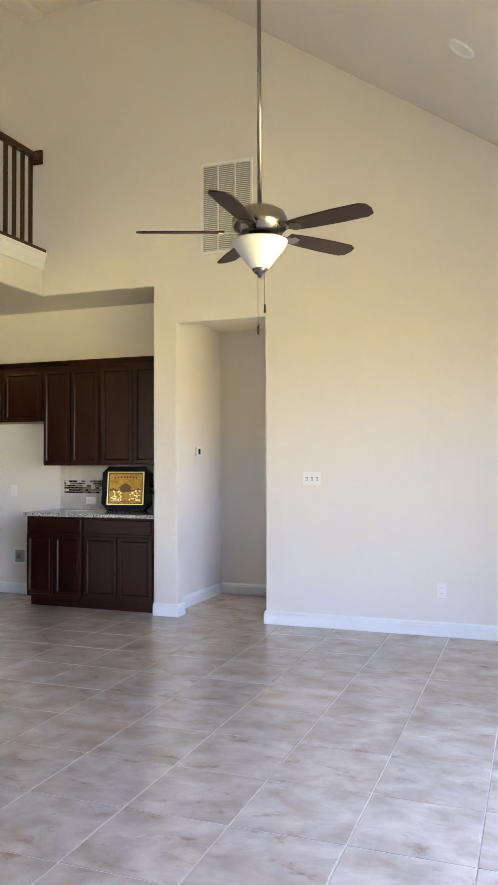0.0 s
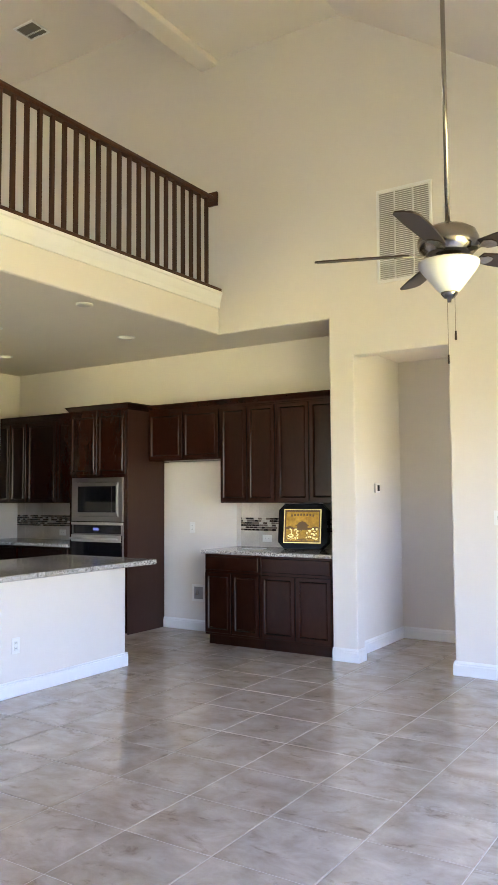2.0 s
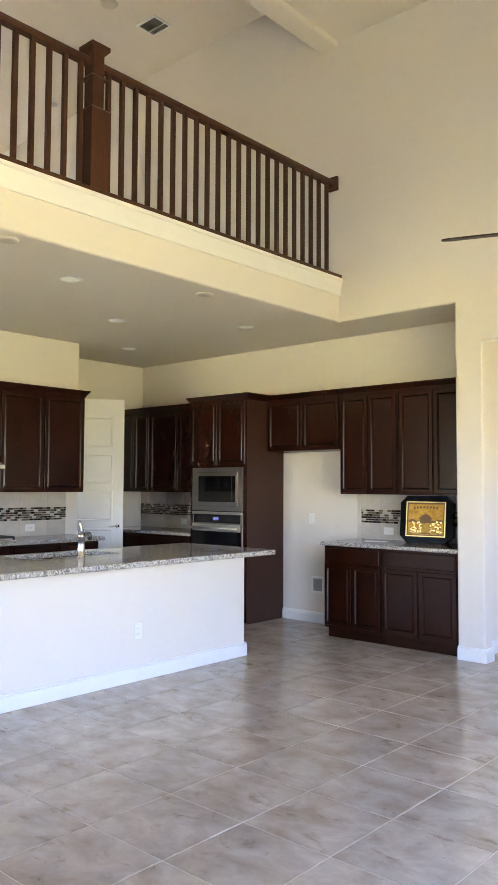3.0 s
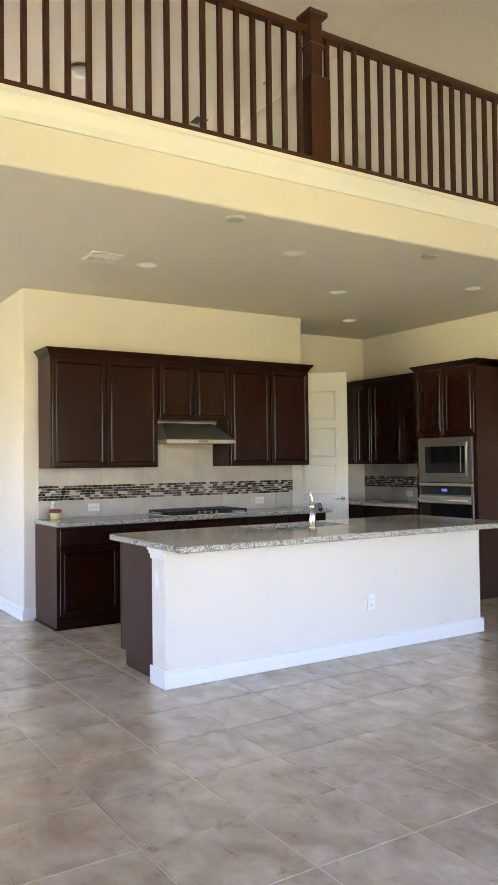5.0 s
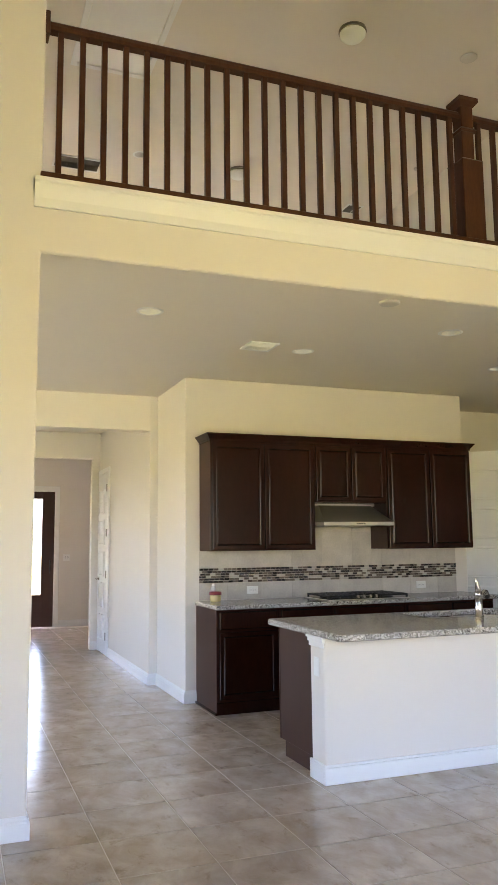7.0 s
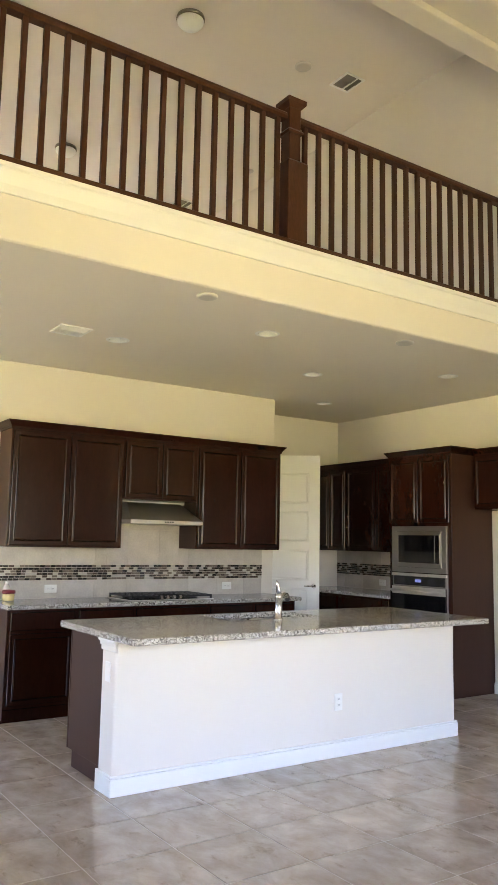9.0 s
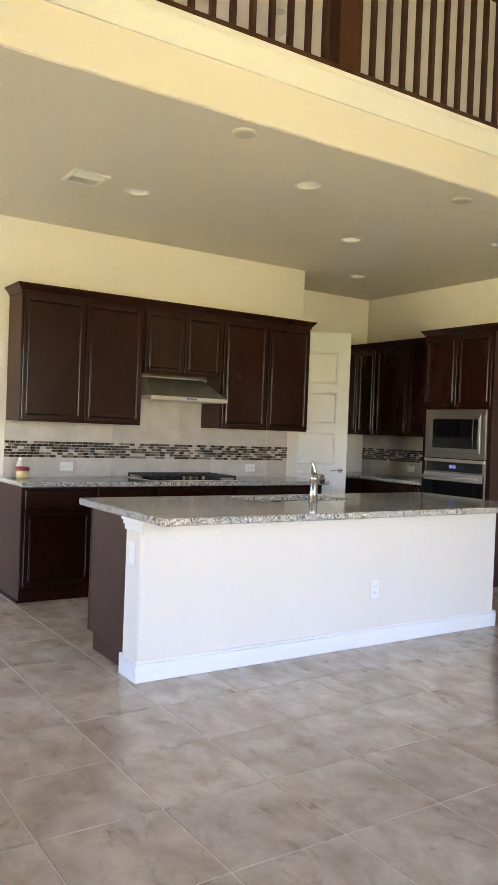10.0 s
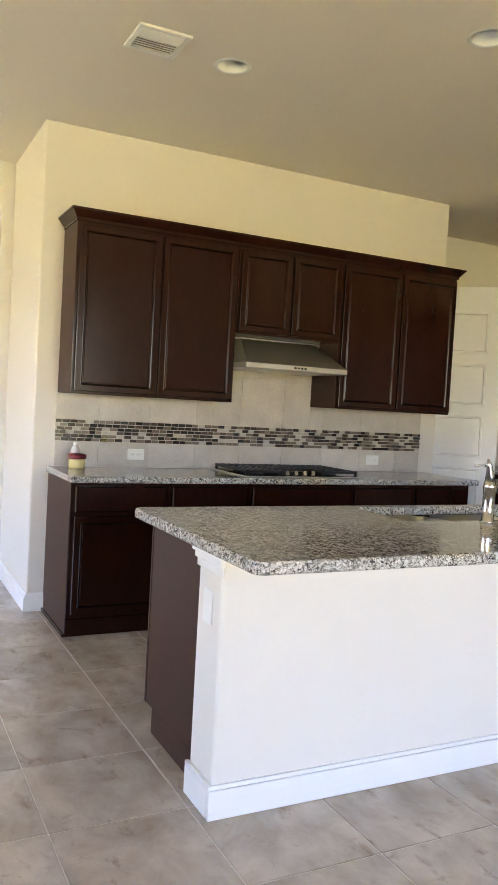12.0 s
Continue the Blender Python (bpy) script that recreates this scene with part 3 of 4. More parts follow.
bm = slab_with_hole(rounded(-5.50, 2.018, -4.375, 4.985, 0.04), rounded(-5.43, 3.06, -5.02, 3.86, 0.05), 0.874, 0.915)
part("countertop", bm, GRANITE, isl, "speckled grey granite island top")
for lo, hi in (((-4.70, 2.054, 0.001), (-4.684, 4.958, 0.10)), ((-4.90, 2.054, 0.001), (-4.70, 2.070, 0.10)), ((-4.90, 4.942, 0.001), (-4.70, 4.958, 0.10))):
    bm = box(lo, hi, 0.004, 2)
    part("baseboard", bm, WHITE, isl, "white painted baseboard")
    bm = box((lo[0], lo[1], 0.10), (hi[0] - (0.006 if hi[0] > -4.69 else 0), hi[1], 0.115), 0.003, 2)
    part("baseboard_cap", bm, WHITE, isl)
for i, (z0, z1, e) in enumerate(((0.80, 0.83, 0.008), (0.83, 0.855, 0.018), (0.855, 0.873, 0.03))):
    part("moulding", box((-4.90, 2.070 - e, z0), (-4.70 + e, 2.0695, z1), 0.003), WHITE, isl)


# ---- backsplashes ----
def backsplash(m, length, z0, z1, joints, label, tall=None):
    """Stone tiles above and below a strip of small mosaic pieces, on the wall y = 0, looking along -y."""
    ob = empty("backsplash", m, label=label, category="backsplash")
    part("grout", box((0, -0.006, z0), (length, -0.001, z1)), SPLASHGROUT, ob)
    if tall:
        part("grout", box((tall[0], -0.006, z1), (tall[1], -0.001, tall[2])), SPLASHGROUT, ob)
    lo, hi = 1.075, 1.213
    cuts = [0] + [j for j in joints if 0.02 < j < length - 0.02] + [length]
    for a, b in zip(cuts, cuts[1:]):
        part("tile", box((a + 0.0015, -0.010, z0), (b - 0.0015, -0.005, lo - 0.003), 0.0012), SPLASH, ob)
        if tall and b > tall[0] + 0.02 and a < tall[1] - 0.02:
            for r, t in ((hi + 0.003, 1.55), (1.553, tall[2])):
                part("tile", box((max(a, tall[0]) + 0.0015, -0.010, r), (min(b, tall[1]) - 0.0015, -0.005, t), 0.0012), SPLASH, ob)
            if a < tall[0] - 0.02:
                part("tile", box((a + 0.0015, -0.010, hi + 0.003), (tall[0] - 0.0015, -0.005, z1), 0.0012), SPLASH, ob)
            if b > tall[1] + 0.02:
                part("tile", box((tall[1] + 0.0015, -0.010, hi + 0.003), (b - 0.0015, -0.005, z1), 0.0012), SPLASH, ob)
        else:
            part("tile", box((a + 0.0015, -0.010, hi + 0.003), (b - 0.0015, -0.005, z1), 0.0012), SPLASH, ob)
    strip = part("mosaic_strip", box((0, -0.0075, lo), (length, -0.006, hi)), GROUT, ob, "mosaic strip of brown and cream pieces")
    rows, pw = 6, 0.050
    ph = (hi - lo) / rows
    rnd = random.Random(7)
    for r in range(rows):
        x = -pw * (0.25 + 0.5 * (r % 2) + 0.12 * rnd.random())
        while x < length:
            w = pw * rnd.choice((1, 1, 1, 1, 1, 0.8))
            a, b = max(0.001, x + 0.0017), min(length - 0.001, x + w - 0.0017)
            if b - a > 0.006:
                mat = rnd.choices(MOSAIC_MESHES, (5, 4, 3, 3))[0]
                pc = new("mosaic_piece", mat)
                pc.parent = strip
                pc.location = ((a + b) / 2, -0.0075, lo + (r + 0.5) * ph)
                pc.scale = (b - a, 1, ph - 0.0034)
            x += w
    return ob


MOSAIC_MESHES = [finish("mosaic_piece", box((-0.5, -0.004, -0.5), (0.5, 0, 0.5)), m) for m in MOSAICS]
backsplash(on_kit(2.09, 0), 2.855, 0.917, 1.372, [-0.06 + 0.335 * k for k in range(1, 9)], "beige stone tile backsplash with mosaic strip behind the cooktop", tall=(1.062, 1.838, 1.823))
backsplash(on_back(-4.70, 0), 1.406, 0.917, 1.368, [0.22 + 0.335 * k for k in range(4)], "beige stone tile backsplash with mosaic strip behind the bar")
backsplash(on_back(WEST, 0), 1.655, 0.917, 1.368, [0.15 + 0.335 * k for k in range(5)], "beige stone tile backsplash in the dark kitchen corner")

# ---- range hood, cooktop ----
hood = empty("range_hood", on_kit(3.155, 0), label="stainless steel range hood under the wall cabinet", category="range hood")
bm = bmesh.new()
q = [(0.0, -0.018, 1.635), (0.0, -0.50, 1.635), (0.745, -0.50, 1.635), (0.745, -0.018, 1.635), (0.06, -0.018, 1.80), (0.075, -0.24, 1.80), (0.645, -0.24, 1.80), (0.66, -0.018, 1.80)]
v = [bm.verts.new(p) for p in q]
for f in ((0, 1, 2, 3), (4, 5, 6, 7), (0, 1, 5, 4), (1, 2, 6, 5), (2, 3, 7, 6), (3, 0, 4, 7)):
    bm.faces.new([v[i] for i in f])
part("canopy", bm, DIMSTEEL, hood)
part("lip", box((-0.004, -0.506, 1.600), (0.749, -0.018, 1.635), 0.004, 2), STEEL, hood)
part("back_plate", box((0.0, -0.0175, 1.60), (0.77, -0.0115, 1.823), 0.001), STEEL, hood)
part("collar", box((0.0, -0.10, 1.801), (0.77, -0.018, 1.823), 0.002), STEEL, hood)
for k in range(4):
    part("button", box((0.34 + 0.025 * k, -0.509, 1.612), (0.357 + 0.025 * k, -0.505, 1.624)), GREYDARK, hood)

cook = empty("gas_cooktop", on_kit(3.14, 0.916), label="black gas cooktop with iron grates on the granite counter", category="cooktop")
part("rim", box((0, -0.585, 0.0), (0.86, -0.07, 0.007), 0.002, 2), STEEL, cook, "thin steel rim")
part("tray", box((0.015, -0.57, 0.007), (0.845, -0.085, 0.010), 0.001), BLACKGLASS, cook, "black cooktop tray")
for x0 in (0.02, 0.30, 0.58):
    bm = bmesh.new()
    w = 0.265
    yf = -0.43 if x0 == 0.30 else -0.57
    for k in range(6):
        u = x0 + (w - 0.012) * k / 5
        add_box(bm, (u, yf, 0.028), (u + 0.012, -0.09, 0.044))
    for k in range(5):
        y = yf + (-0.102 - yf) * k / 4
        add_box(bm, (x0, y, 0.027), (x0 + w, y + 0.012, 0.043))
    for px, py in ((x0, yf), (x0 + w - 0.014, yf), (x0, -0.104), (x0 + w - 0.014, -0.104)):
        add_box(bm, (px, py, 0.009), (px + 0.014, py + 0.014, 0.029))
    part("grate", bm, BLACK, cook, "black iron grate")
for x, y in ((0.15, -0.44), (0.15, -0.2), (0.43, -0.25), (0.71, -0.44), (0.71, -0.2)):
    part("burner", lathe([(0, 0.024), (0.03, 0.024), (0.034, 0.018), (0.045, 0.016), (0.048, 0.009)], 16, at=(x, y, 0)), BLACK, cook, smooth=False)
for k in range(4):
    part("knob", lathe([(0, 0.038), (0.015, 0.038), (0.017, 0.034), (0.018, 0.012), (0.022, 0.010)], 16, at=(0.345 + 0.065 * k, -0.515, 0)), CHROME, cook, "steel knob", smooth=True)

# ---- oven tower appliances ----
def appliance(name, x0, x1, z0, z1, label):
    return empty(name, pose(-6.53, BACK - 0.692, 0), label=label, category=name.replace("_", " "))


def frame_box(x0, x1, z0, z1, w, y0, y1):
    """Four strips round a rectangle, w wide."""
    bm = bmesh.new()
    for lo, hi in (((x0, y0, z0), (x1, y1, z0 + w)), ((x0, y0, z1 - w), (x1, y1, z1)), ((x0, y0, z0 + w), (x0 + w, y1, z1 - w)), ((x1 - w, y0, z0 + w), (x1, y1, z1 - w))):
        add_box(bm, lo, hi, 0.001)
    return bm


mw = appliance("microwave", 0.05, 0.82, 1.18, 1.64, "built-in stainless steel microwave with a dark glass window")
bm = bmesh.new()
for lo, hi in (((0.055, -0.025, 1.175), (0.805, 0, 1.225)), ((0.055, -0.025, 1.595), (0.805, 0, 1.645)), ((0.055, -0.025, 1.225), (0.115, 0, 1.595)), ((0.745, -0.025, 1.225), (0.805, 0, 1.595))):
    add_box(bm, lo, hi, 0.002)
part("trim_frame", bm, DARKSTEEL, mw)
part("door", box((0.118, -0.032, 1.228), (0.742, 0, 1.592), 0.004), DARKSTEEL, mw)
part("window", box((0.16, -0.036, 1.272), (0.66, -0.030, 1.553), 0.003), BLACKGLASS, mw, "dark glass window")
part("control_panel", box((0.662, -0.0358, 1.272), (0.722, -0.030, 1.553), 0.002), BLACKGLASS, mw)
part("door_rim", frame_box(0.150, 0.730, 1.262, 1.563, 0.008, -0.040, -0.031), DARKSTEEL, mw)
ov = appliance("wall_oven", 0.05, 0.82, 0.33, 1.16, "built-in wall oven with a black glass door and steel handle")
part("body", box((0.055, -0.015, 0.32), (0.805, 0, 1.165), 0.002), DARKSTEEL, ov)
part("control_panel", box((0.085, -0.026, 1.045), (0.775, -0.014, 1.135), 0.002), BLACKGLASS, ov)
part("top_trim", box((0.055, -0.030, 1.138), (0.805, -0.0155, 1.166), 0.002), STEEL, ov)
part("display", box((0.385, -0.0275, 1.078), (0.465, -0.025, 1.108)), SCREEN, ov, "bluish oven display")
part("door", box((0.065, -0.035, 0.35), (0.795, -0.014, 1.03), 0.004), BLACKGLASS, ov, "black glass oven door")
part("door_trim", box((0.065, -0.038, 0.955), (0.795, -0.033, 1.03), 0.001), STEEL, ov)
bm = tube([(0.10, -0.085, 0.99), (0.78, -0.085, 0.99)], 0.013, 12)
tube([(0.14, -0.03, 0.99), (0.14, -0.085, 0.99)], 0.009, 8, bm)
tube([(0.74, -0.03, 0.99), (0.74, -0.085, 0.99)], 0.009, 8, bm)
part("handle", bm, STEEL, ov, smooth=True)

# ---- sink and faucet ----
sink = empty("kitchen_sink", pose(0, 0, 0), label="double bowl stainless steel sink under the island top", category="sink")
for y0, y1 in ((3.058, 3.44), (3.47, 3.862)):
    bm = box((-5.435, y0, 0.69), (-5.018, y1, 0.8735), 0.0)
    bm.faces.ensure_lookup_table()
    top = max(bm.faces, key=lambda f: f.calc_center_median().z)
    bmesh.ops.delete(bm, geom=[top], context="FACES_ONLY")
    bmesh.ops.bevel(bm, geom=[e for e in bm.edges if not e.is_boundary], offset=0.04, segments=4, affect="EDGES")
    b = part("bowl", bm, STEEL, sink, smooth=True)
    md = b.modifiers.new("thickness", "SOLIDIFY")
    md.thickness = 0.004
part("divider", box((-5.435, 3.437, 0.80), (-5.018, 3.473, 0.868), 0.006, 2), STEEL, sink)
fau = empty("kitchen_faucet", pose(-4.955, 3.42, 0.916), label="chrome single lever faucet on the island top", category="faucet")
part("body", lathe([(0, 0), (0.034, 0), (0.034, 0.005), (0.028, 0.010), (0.026, 0.07), (0.026, 0.142), (0.028, 0.146), (0.028, 0.158), (0.022, 0.178), (0, 0.182)], 28), CHROME, fau, smooth=True)
part("spout", tube([(0, 0.012, 0.118), (-0.020, 0.045, 0.150), (-0.045, 0.085, 0.166), (-0.072, 0.120, 0.160), (-0.084, 0.138, 0.140)], [0.015, 0.015, 0.016, 0.018, 0.019], 14), CHROME, fau, smooth=True)
part("spray_head", tube([(-0.084, 0.138, 0.140), (-0.090, 0.146, 0.118)], [0.0195, 0.017], 14), BLACK, fau, "dark spray head", smooth=True)
part("lever", tube([(0, 0, 0.165), (0.004, -0.006, 0.200), (0.010, -0.018, 0.240), (0.014, -0.030, 0.268)], [0.022, 0.019, 0.012, 0.006], 14), CHROME, fau, smooth=True)

# ---- pantry door, hall door, front door ----
def panel_door(name, m, w, h, panels, label, handle_x):
    ob = empty(name, m, label=label, category="door", kind="structure")
    bm = box((0, -0.018, 0.01), (w, 0.018, h), 0.001)
    part("leaf", bm, DOORPAINT, ob)
    z = 0.16
    step = (h - 0.30) / panels
    for k in range(panels):
        for s in (-1, 1):
            fb = door_front(w - 0.22, step - 0.085, rail=0.014)
            p = part("panel", fb, DOORPAINT, ob)
            p.location = (0.10 if s < 0 else w - 0.10, s * 0.0155, z + 0.02)
            p.rotation_euler = (0, 0, 0 if s < 0 else math.pi)
        z += step
    for s in (-1, 1):
        bm = lathe([(0, 0.0), (0.026, 0.0), (0.026, 0.008), (0.012, 0.012), (0.010, 0.045), (0, 0.047)], 16)
        bmesh.ops.rotate(bm, verts=bm.verts, cent=(0, 0, 0), matrix=Matrix.Rotation(radians(90 * (1 if s < 0 else -1)), 3, "X"))
        tube([(0, s * 0.045, 0), (-0.05 if handle_x > w / 2 else 0.05, s * 0.047, 0), (-0.105 if handle_x > w / 2 else 0.105, s * 0.045, -0.004)], [0.009, 0.009, 0.007], 10, bm)
        p = part("lever_handle", bm, CHROME, ob, "chrome lever handle", smooth=True)
        p.location = (handle_x, s * 0.018, 0.98)
    return ob


panel_door("door_pantry", turned(-7.775, 5.118, 0, 48.5), 0.76, 2.44, 5, "white five panel pantry door standing open", 0.70)
hall_door = panel_door("door_hall", turned(-11.27, 1.862, 0, 0), 0.575, 2.40, 5, "white panelled hall door, closed", 0.06)
for z in (0.25, 1.05, 1.60, 2.20):
    part("hinge", tube([(0.578, -0.024, z - 0.05), (0.578, -0.024, z + 0.05)], 0.007, 8), DARKSTEEL, hall_door, "dark metal hinge")
bm = bmesh.new()
for lo, hi in (((-10.69, 1.845, 0), (-10.62, 1.8695, 2.48)), ((-11.345, 1.845, 2.41), (-10.69, 1.8695, 2.48)), ((-11.345, 1.845, 0), (-11.272, 1.8695, 2.41))):
    add_box(bm, lo, hi, 0.004)
structure("trim_hall_door", bm, WHITE, "white painted door casing", "door casing")
fd = empty("door_front", pose(FRONT - 0.06, 0.72, 0), label="dark wooden front door with a tall glass light", category="door", kind="structure")
bm = bmesh.new()
for lo, hi in (((-0.022, -0.018, 0.002), (0.022, 0.21, 2.418)), ((-0.022, 0.71, 0.002), (0.022, 0.938, 2.418)), ((-0.022, 0.21, 0.002), (0.022, 0.71, 0.57)), ((-0.022, 0.21, 2.27), (0.022, 0.71, 2.418))):
    add_box(bm, lo, hi, 0.002)
part("leaf", bm, SHEENWOOD, fd)
glass = bpy.data.materials.new("clear_glass")
glass.use_nodes = True
gb = glass.node_tree.nodes["Principled BSDF"]
gb.inputs["Transmission Weight"].default_value, gb.inputs["Roughness"].default_value, gb.inputs["IOR"].default_value = 1.0, 0.25, 1.3
pane = part("pane", box((-0.004, 0.205, 0.565), (0.004, 0.715, 2.275)), glass, fd, "obscured glass pane")
pane.visible_shadow = False
part("handle", tube([(0.03, 0.86, 0.95), (0.06, 0.86, 0.97), (0.06, 0.86, 1.15), (0.03, 0.86, 1.17)], 0.009, 10), BLACK, fd, smooth=True)
bm = bmesh.new()
for lo, hi in (((FRONT, 1.645, 0), (FRONT + 0.02, 1.735, 2.50)), ((FRONT, 0.625, 0), (FRONT + 0.02, 0.715, 2.50)), ((FRONT, 0.715, 2.40), (FRONT + 0.02, 1.645, 2.50))):
    add_box(bm, lo, hi, 0.004)
structure("trim_front_door", bm, WHITE, "white painted front door casing", "door casing")

# ---- loft edge and railing ----
bm = prism([(BALC + 0.0005, 3.283), (BALC + 0.014, 3.283), (BALC + 0.016, 3.335), (BALC + 0.03, 3.388), (BALC + 0.034, 3.413), (BALC + 0.045, 3.421), (BALC + 0.045, 3.446), (-4.66, 3.446), (-4.66, 3.4415), (BALC + 0.0005, 3.4415)], "y", 0.27, NORTH - 0.001)
structure("trim_loft_edge", bm, WHITE, "white moulded trim along the loft edge", "trim")
RX = -4.555
rail = empty("balcony_railing", pose(0, 0, 0), label="dark stained wooden balcony railing along the loft edge", category="railing")
part("bottom_rail", box((RX - 0.035, 0.30, 3.447), (BALC + 0.034, NORTH, 3.482), 0.003), RAILWOOD, rail)
for a, b in ((0.33, 3.13), (3.22, 6.03)):
    bm = prism([(RX - 0.03, 4.372), (RX + 0.03, 4.372), (RX + 0.032, 4.395), (RX + 0.026, 4.418), (RX + 0.012, 4.432), (RX - 0.012, 4.432), (RX - 0.026, 4.418), (RX - 0.032, 4.395)], "y", a, b)
    part("handrail", bm, RAILWOOD, rail)
for y in (0.322, 6.045):
    part("rosette", box((RX - 0.055, y - 0.015, 4.33), (RX + 0.055, y + 0.0145, 4.47), 0.006, 2), RAILWOOD, rail)
BALUSTER = finish("baluster", box((-0.016, -0.016, 3.48), (0.016, 0.016, 4.374), 0.002), RAILWOOD)
for y in [3.058 - 0.1265 * k for k in range(22)] + [3.298 + 0.1254 * k for k in range(22)]:
    ob = new("baluster", BALUSTER)
    ob.parent = rail
    ob.location = (RX, y, 0)
newel = part("newel_post", box((RX - 0.05, 3.125, 4.07), (RX + 0.05, 3.225, 4.47), 0.004), RAILWOOD, rail, "boxed newel post")
part("newel_box", box((RX - 0.088, 3.092, 3.447), (RX + 0.088, 3.262, 4.05), 0.004), RAILWOOD, newel)
for nm, rings in (("box_shoulder", ((4.05, 4.075, 0.088, 0.055),)), ("newel_collar", ((4.27, 4.285, 0.058, 0.066), (4.285, 4.305, 0.066, 0.052))), ("newel_cap", ((4.46, 4.49, 0.052, 0.078), (4.49, 4.52, 0.078, 0.078), (4.52, 4.562, 0.078, 0.012)))):
    bm = bmesh.new()
    for z0, z1, e0, e1 in rings:
        r0 = [bm.verts.new((RX + sx * e0, 3.175 + sy * e0, z0)) for sx, sy in ((-1, -1), (1, -1), (1, 1), (-1, 1))]
        r1 = [bm.verts.new((RX + sx * e1, 3.175 + sy * e1, z1)) for sx, sy in ((-1, -1), (1, -1), (1, 1), (-1, 1))]
        bm.faces.new(r0)
        bm.faces.new(r1)
        for i in range(4):
            bm.faces.new((r0[i], r0[(i + 1) % 4], r1[(i + 1) % 4], r1[i]))
    bmesh.ops.remove_doubles(bm, verts=bm.verts, dist=1e-4)
    part(nm, bm, RAILWOOD, newel)

# ---- ceiling fan ----
FX, FY, FZ, FS = -1.318, 3.45, 2.595, 0.9125
fan = empty("ceiling_fan", pose(FX, FY, FZ) @ Matrix.Diagonal((FS, FS, FS, 1)), label="brushed nickel ceiling fan with dark blades and a white glass bowl", category="ceiling fan")
top = (FLAT - PITCH * (FX - RIDGE) - FZ) / FS
part("downrod", tube([(0, 0, 0.14), (0, 0, top)], 0.0125, 16), NICKEL, fan, smooth=True)
part("canopy", lathe([(0.0, top - 0.10), (0.03, top - 0.10), (0.065, top - 0.05), (0.07, top + 0.05)], 24), NICKEL, fan, smooth=True)
part("motor_housing", lathe([(0.0, 0.165), (0.022, 0.165), (0.026, 0.148), (0.05, 0.142), (0.105, 0.132), (0.142, 0.108), (0.158, 0.072), (0.160, 0.045), (0.150, 0.012), (0.128, -0.006), (0.125, -0.012), (0.10, -0.02), (0.06, -0.03), (0, -0.03)], 40), NICKEL, fan, smooth=True)
part("switch_housing", lathe([(0, -0.03), (0.055, -0.03), (0.06, -0.05), (0.06, -0.085), (0.085, -0.09), (0.085, -0.097), (0, -0.097)], 32), NICKEL, fan, smooth=True)
part("glass_bowl", lathe([(0.150, -0.050), (0.159, -0.053), (0.157, -0.066), (0.147, -0.085), (0.128, -0.112), (0.104, -0.142), (0.080, -0.172), (0.060, -0.197), (0.044, -0.212), (0.0, -0.214)], 40), FROST, fan, "white frosted glass bowl", smooth=True)
part("finial", lathe([(0, -0.262), (0.008, -0.262), (0.011, -0.246), (0.028, -0.238), (0.044, -0.218), (0.046, -0.206), (0, -0.203)], 24), NICKEL, fan, smooth=True)
for dx, zend, r in ((-0.005, -0.54, 0.006), (0.035, -0.42, 0.007)):
    part("pull_chain", tube([(dx, -0.02, -0.24 if dx < 0 else -0.10), (dx, -0.02, zend)], 0.0014, 6), NICKEL, fan)
    part("pull_knob", lathe([(0, zend - 0.05), (r, zend - 0.045), (r * 0.7, zend), (0, zend)], 10, at=(dx, -0.02, 0)), BLADE, fan, smooth=True)
bm = bmesh.new()
outline = [(0.20, -0.045), (0.30, -0.058), (0.50, -0.068), (0.66, -0.066), (0.695, -0.045), (0.705, 0.0), (0.695, 0.045), (0.66, 0.066), (0.50, 0.068), (0.30, 0.058), (0.20, 0.045)]
prism(outline, "z", -0.004, 0.004, bm)
BLADEMESH = finish("blade", bm, BLADE)
bm = bmesh.new()
prism([(0.09, -0.018), (0.15, -0.022), (0.19, -0.012), (0.23, -0.04), (0.27, -0.03), (0.28, 0), (0.27, 0.03), (0.23, 0.04), (0.19, 0.012), (0.15, 0.022), (0.09, 0.018)], "z", -0.012, -0.006, bm)
IRON = finish("blade_iron", bm, NICKEL)
for k in range(5):
    for nm, mesh in (("blade", BLADEMESH), ("blade_iron", IRON)):
        ob = new(nm, mesh)
        ob.parent = fan
        ob.matrix_local = pose(0, 0, 0.0, 0, 0, 20.5 + 36 + 72 * k) @ pose(0, 0, 0, -13, 0, 0)

# ---- ceiling fixtures ----
LENS = material("lamp_lens", (0.80, 0.79, 0.76), 0.3)


def downlight(x, y, z):
    ob = empty("recessed_downlight", pose(x, y, z), label="round white recessed downlight, switched off", category="downlight", group="recessed downlights")
    part("trim_ring", lathe([(0.072, 0.003), (0.0725, -0.004), (0.076, -0.006), (0.092, -0.005), (0.095, -0.0025)], 32), WHITE, ob, smooth=True)
    part("reflector", lathe([(0.0722, 0.002), (0.070, 0.020), (0.062, 0.055), (0.050, 0.072)], 32), WHITE, ob, "white reflector cone", smooth=True)
    part("lens", lathe([(0, 0.070), (0.051, 0.070), (0.051, 0.0735), (0, 0.0735)], 32), LENS, ob)
    return ob


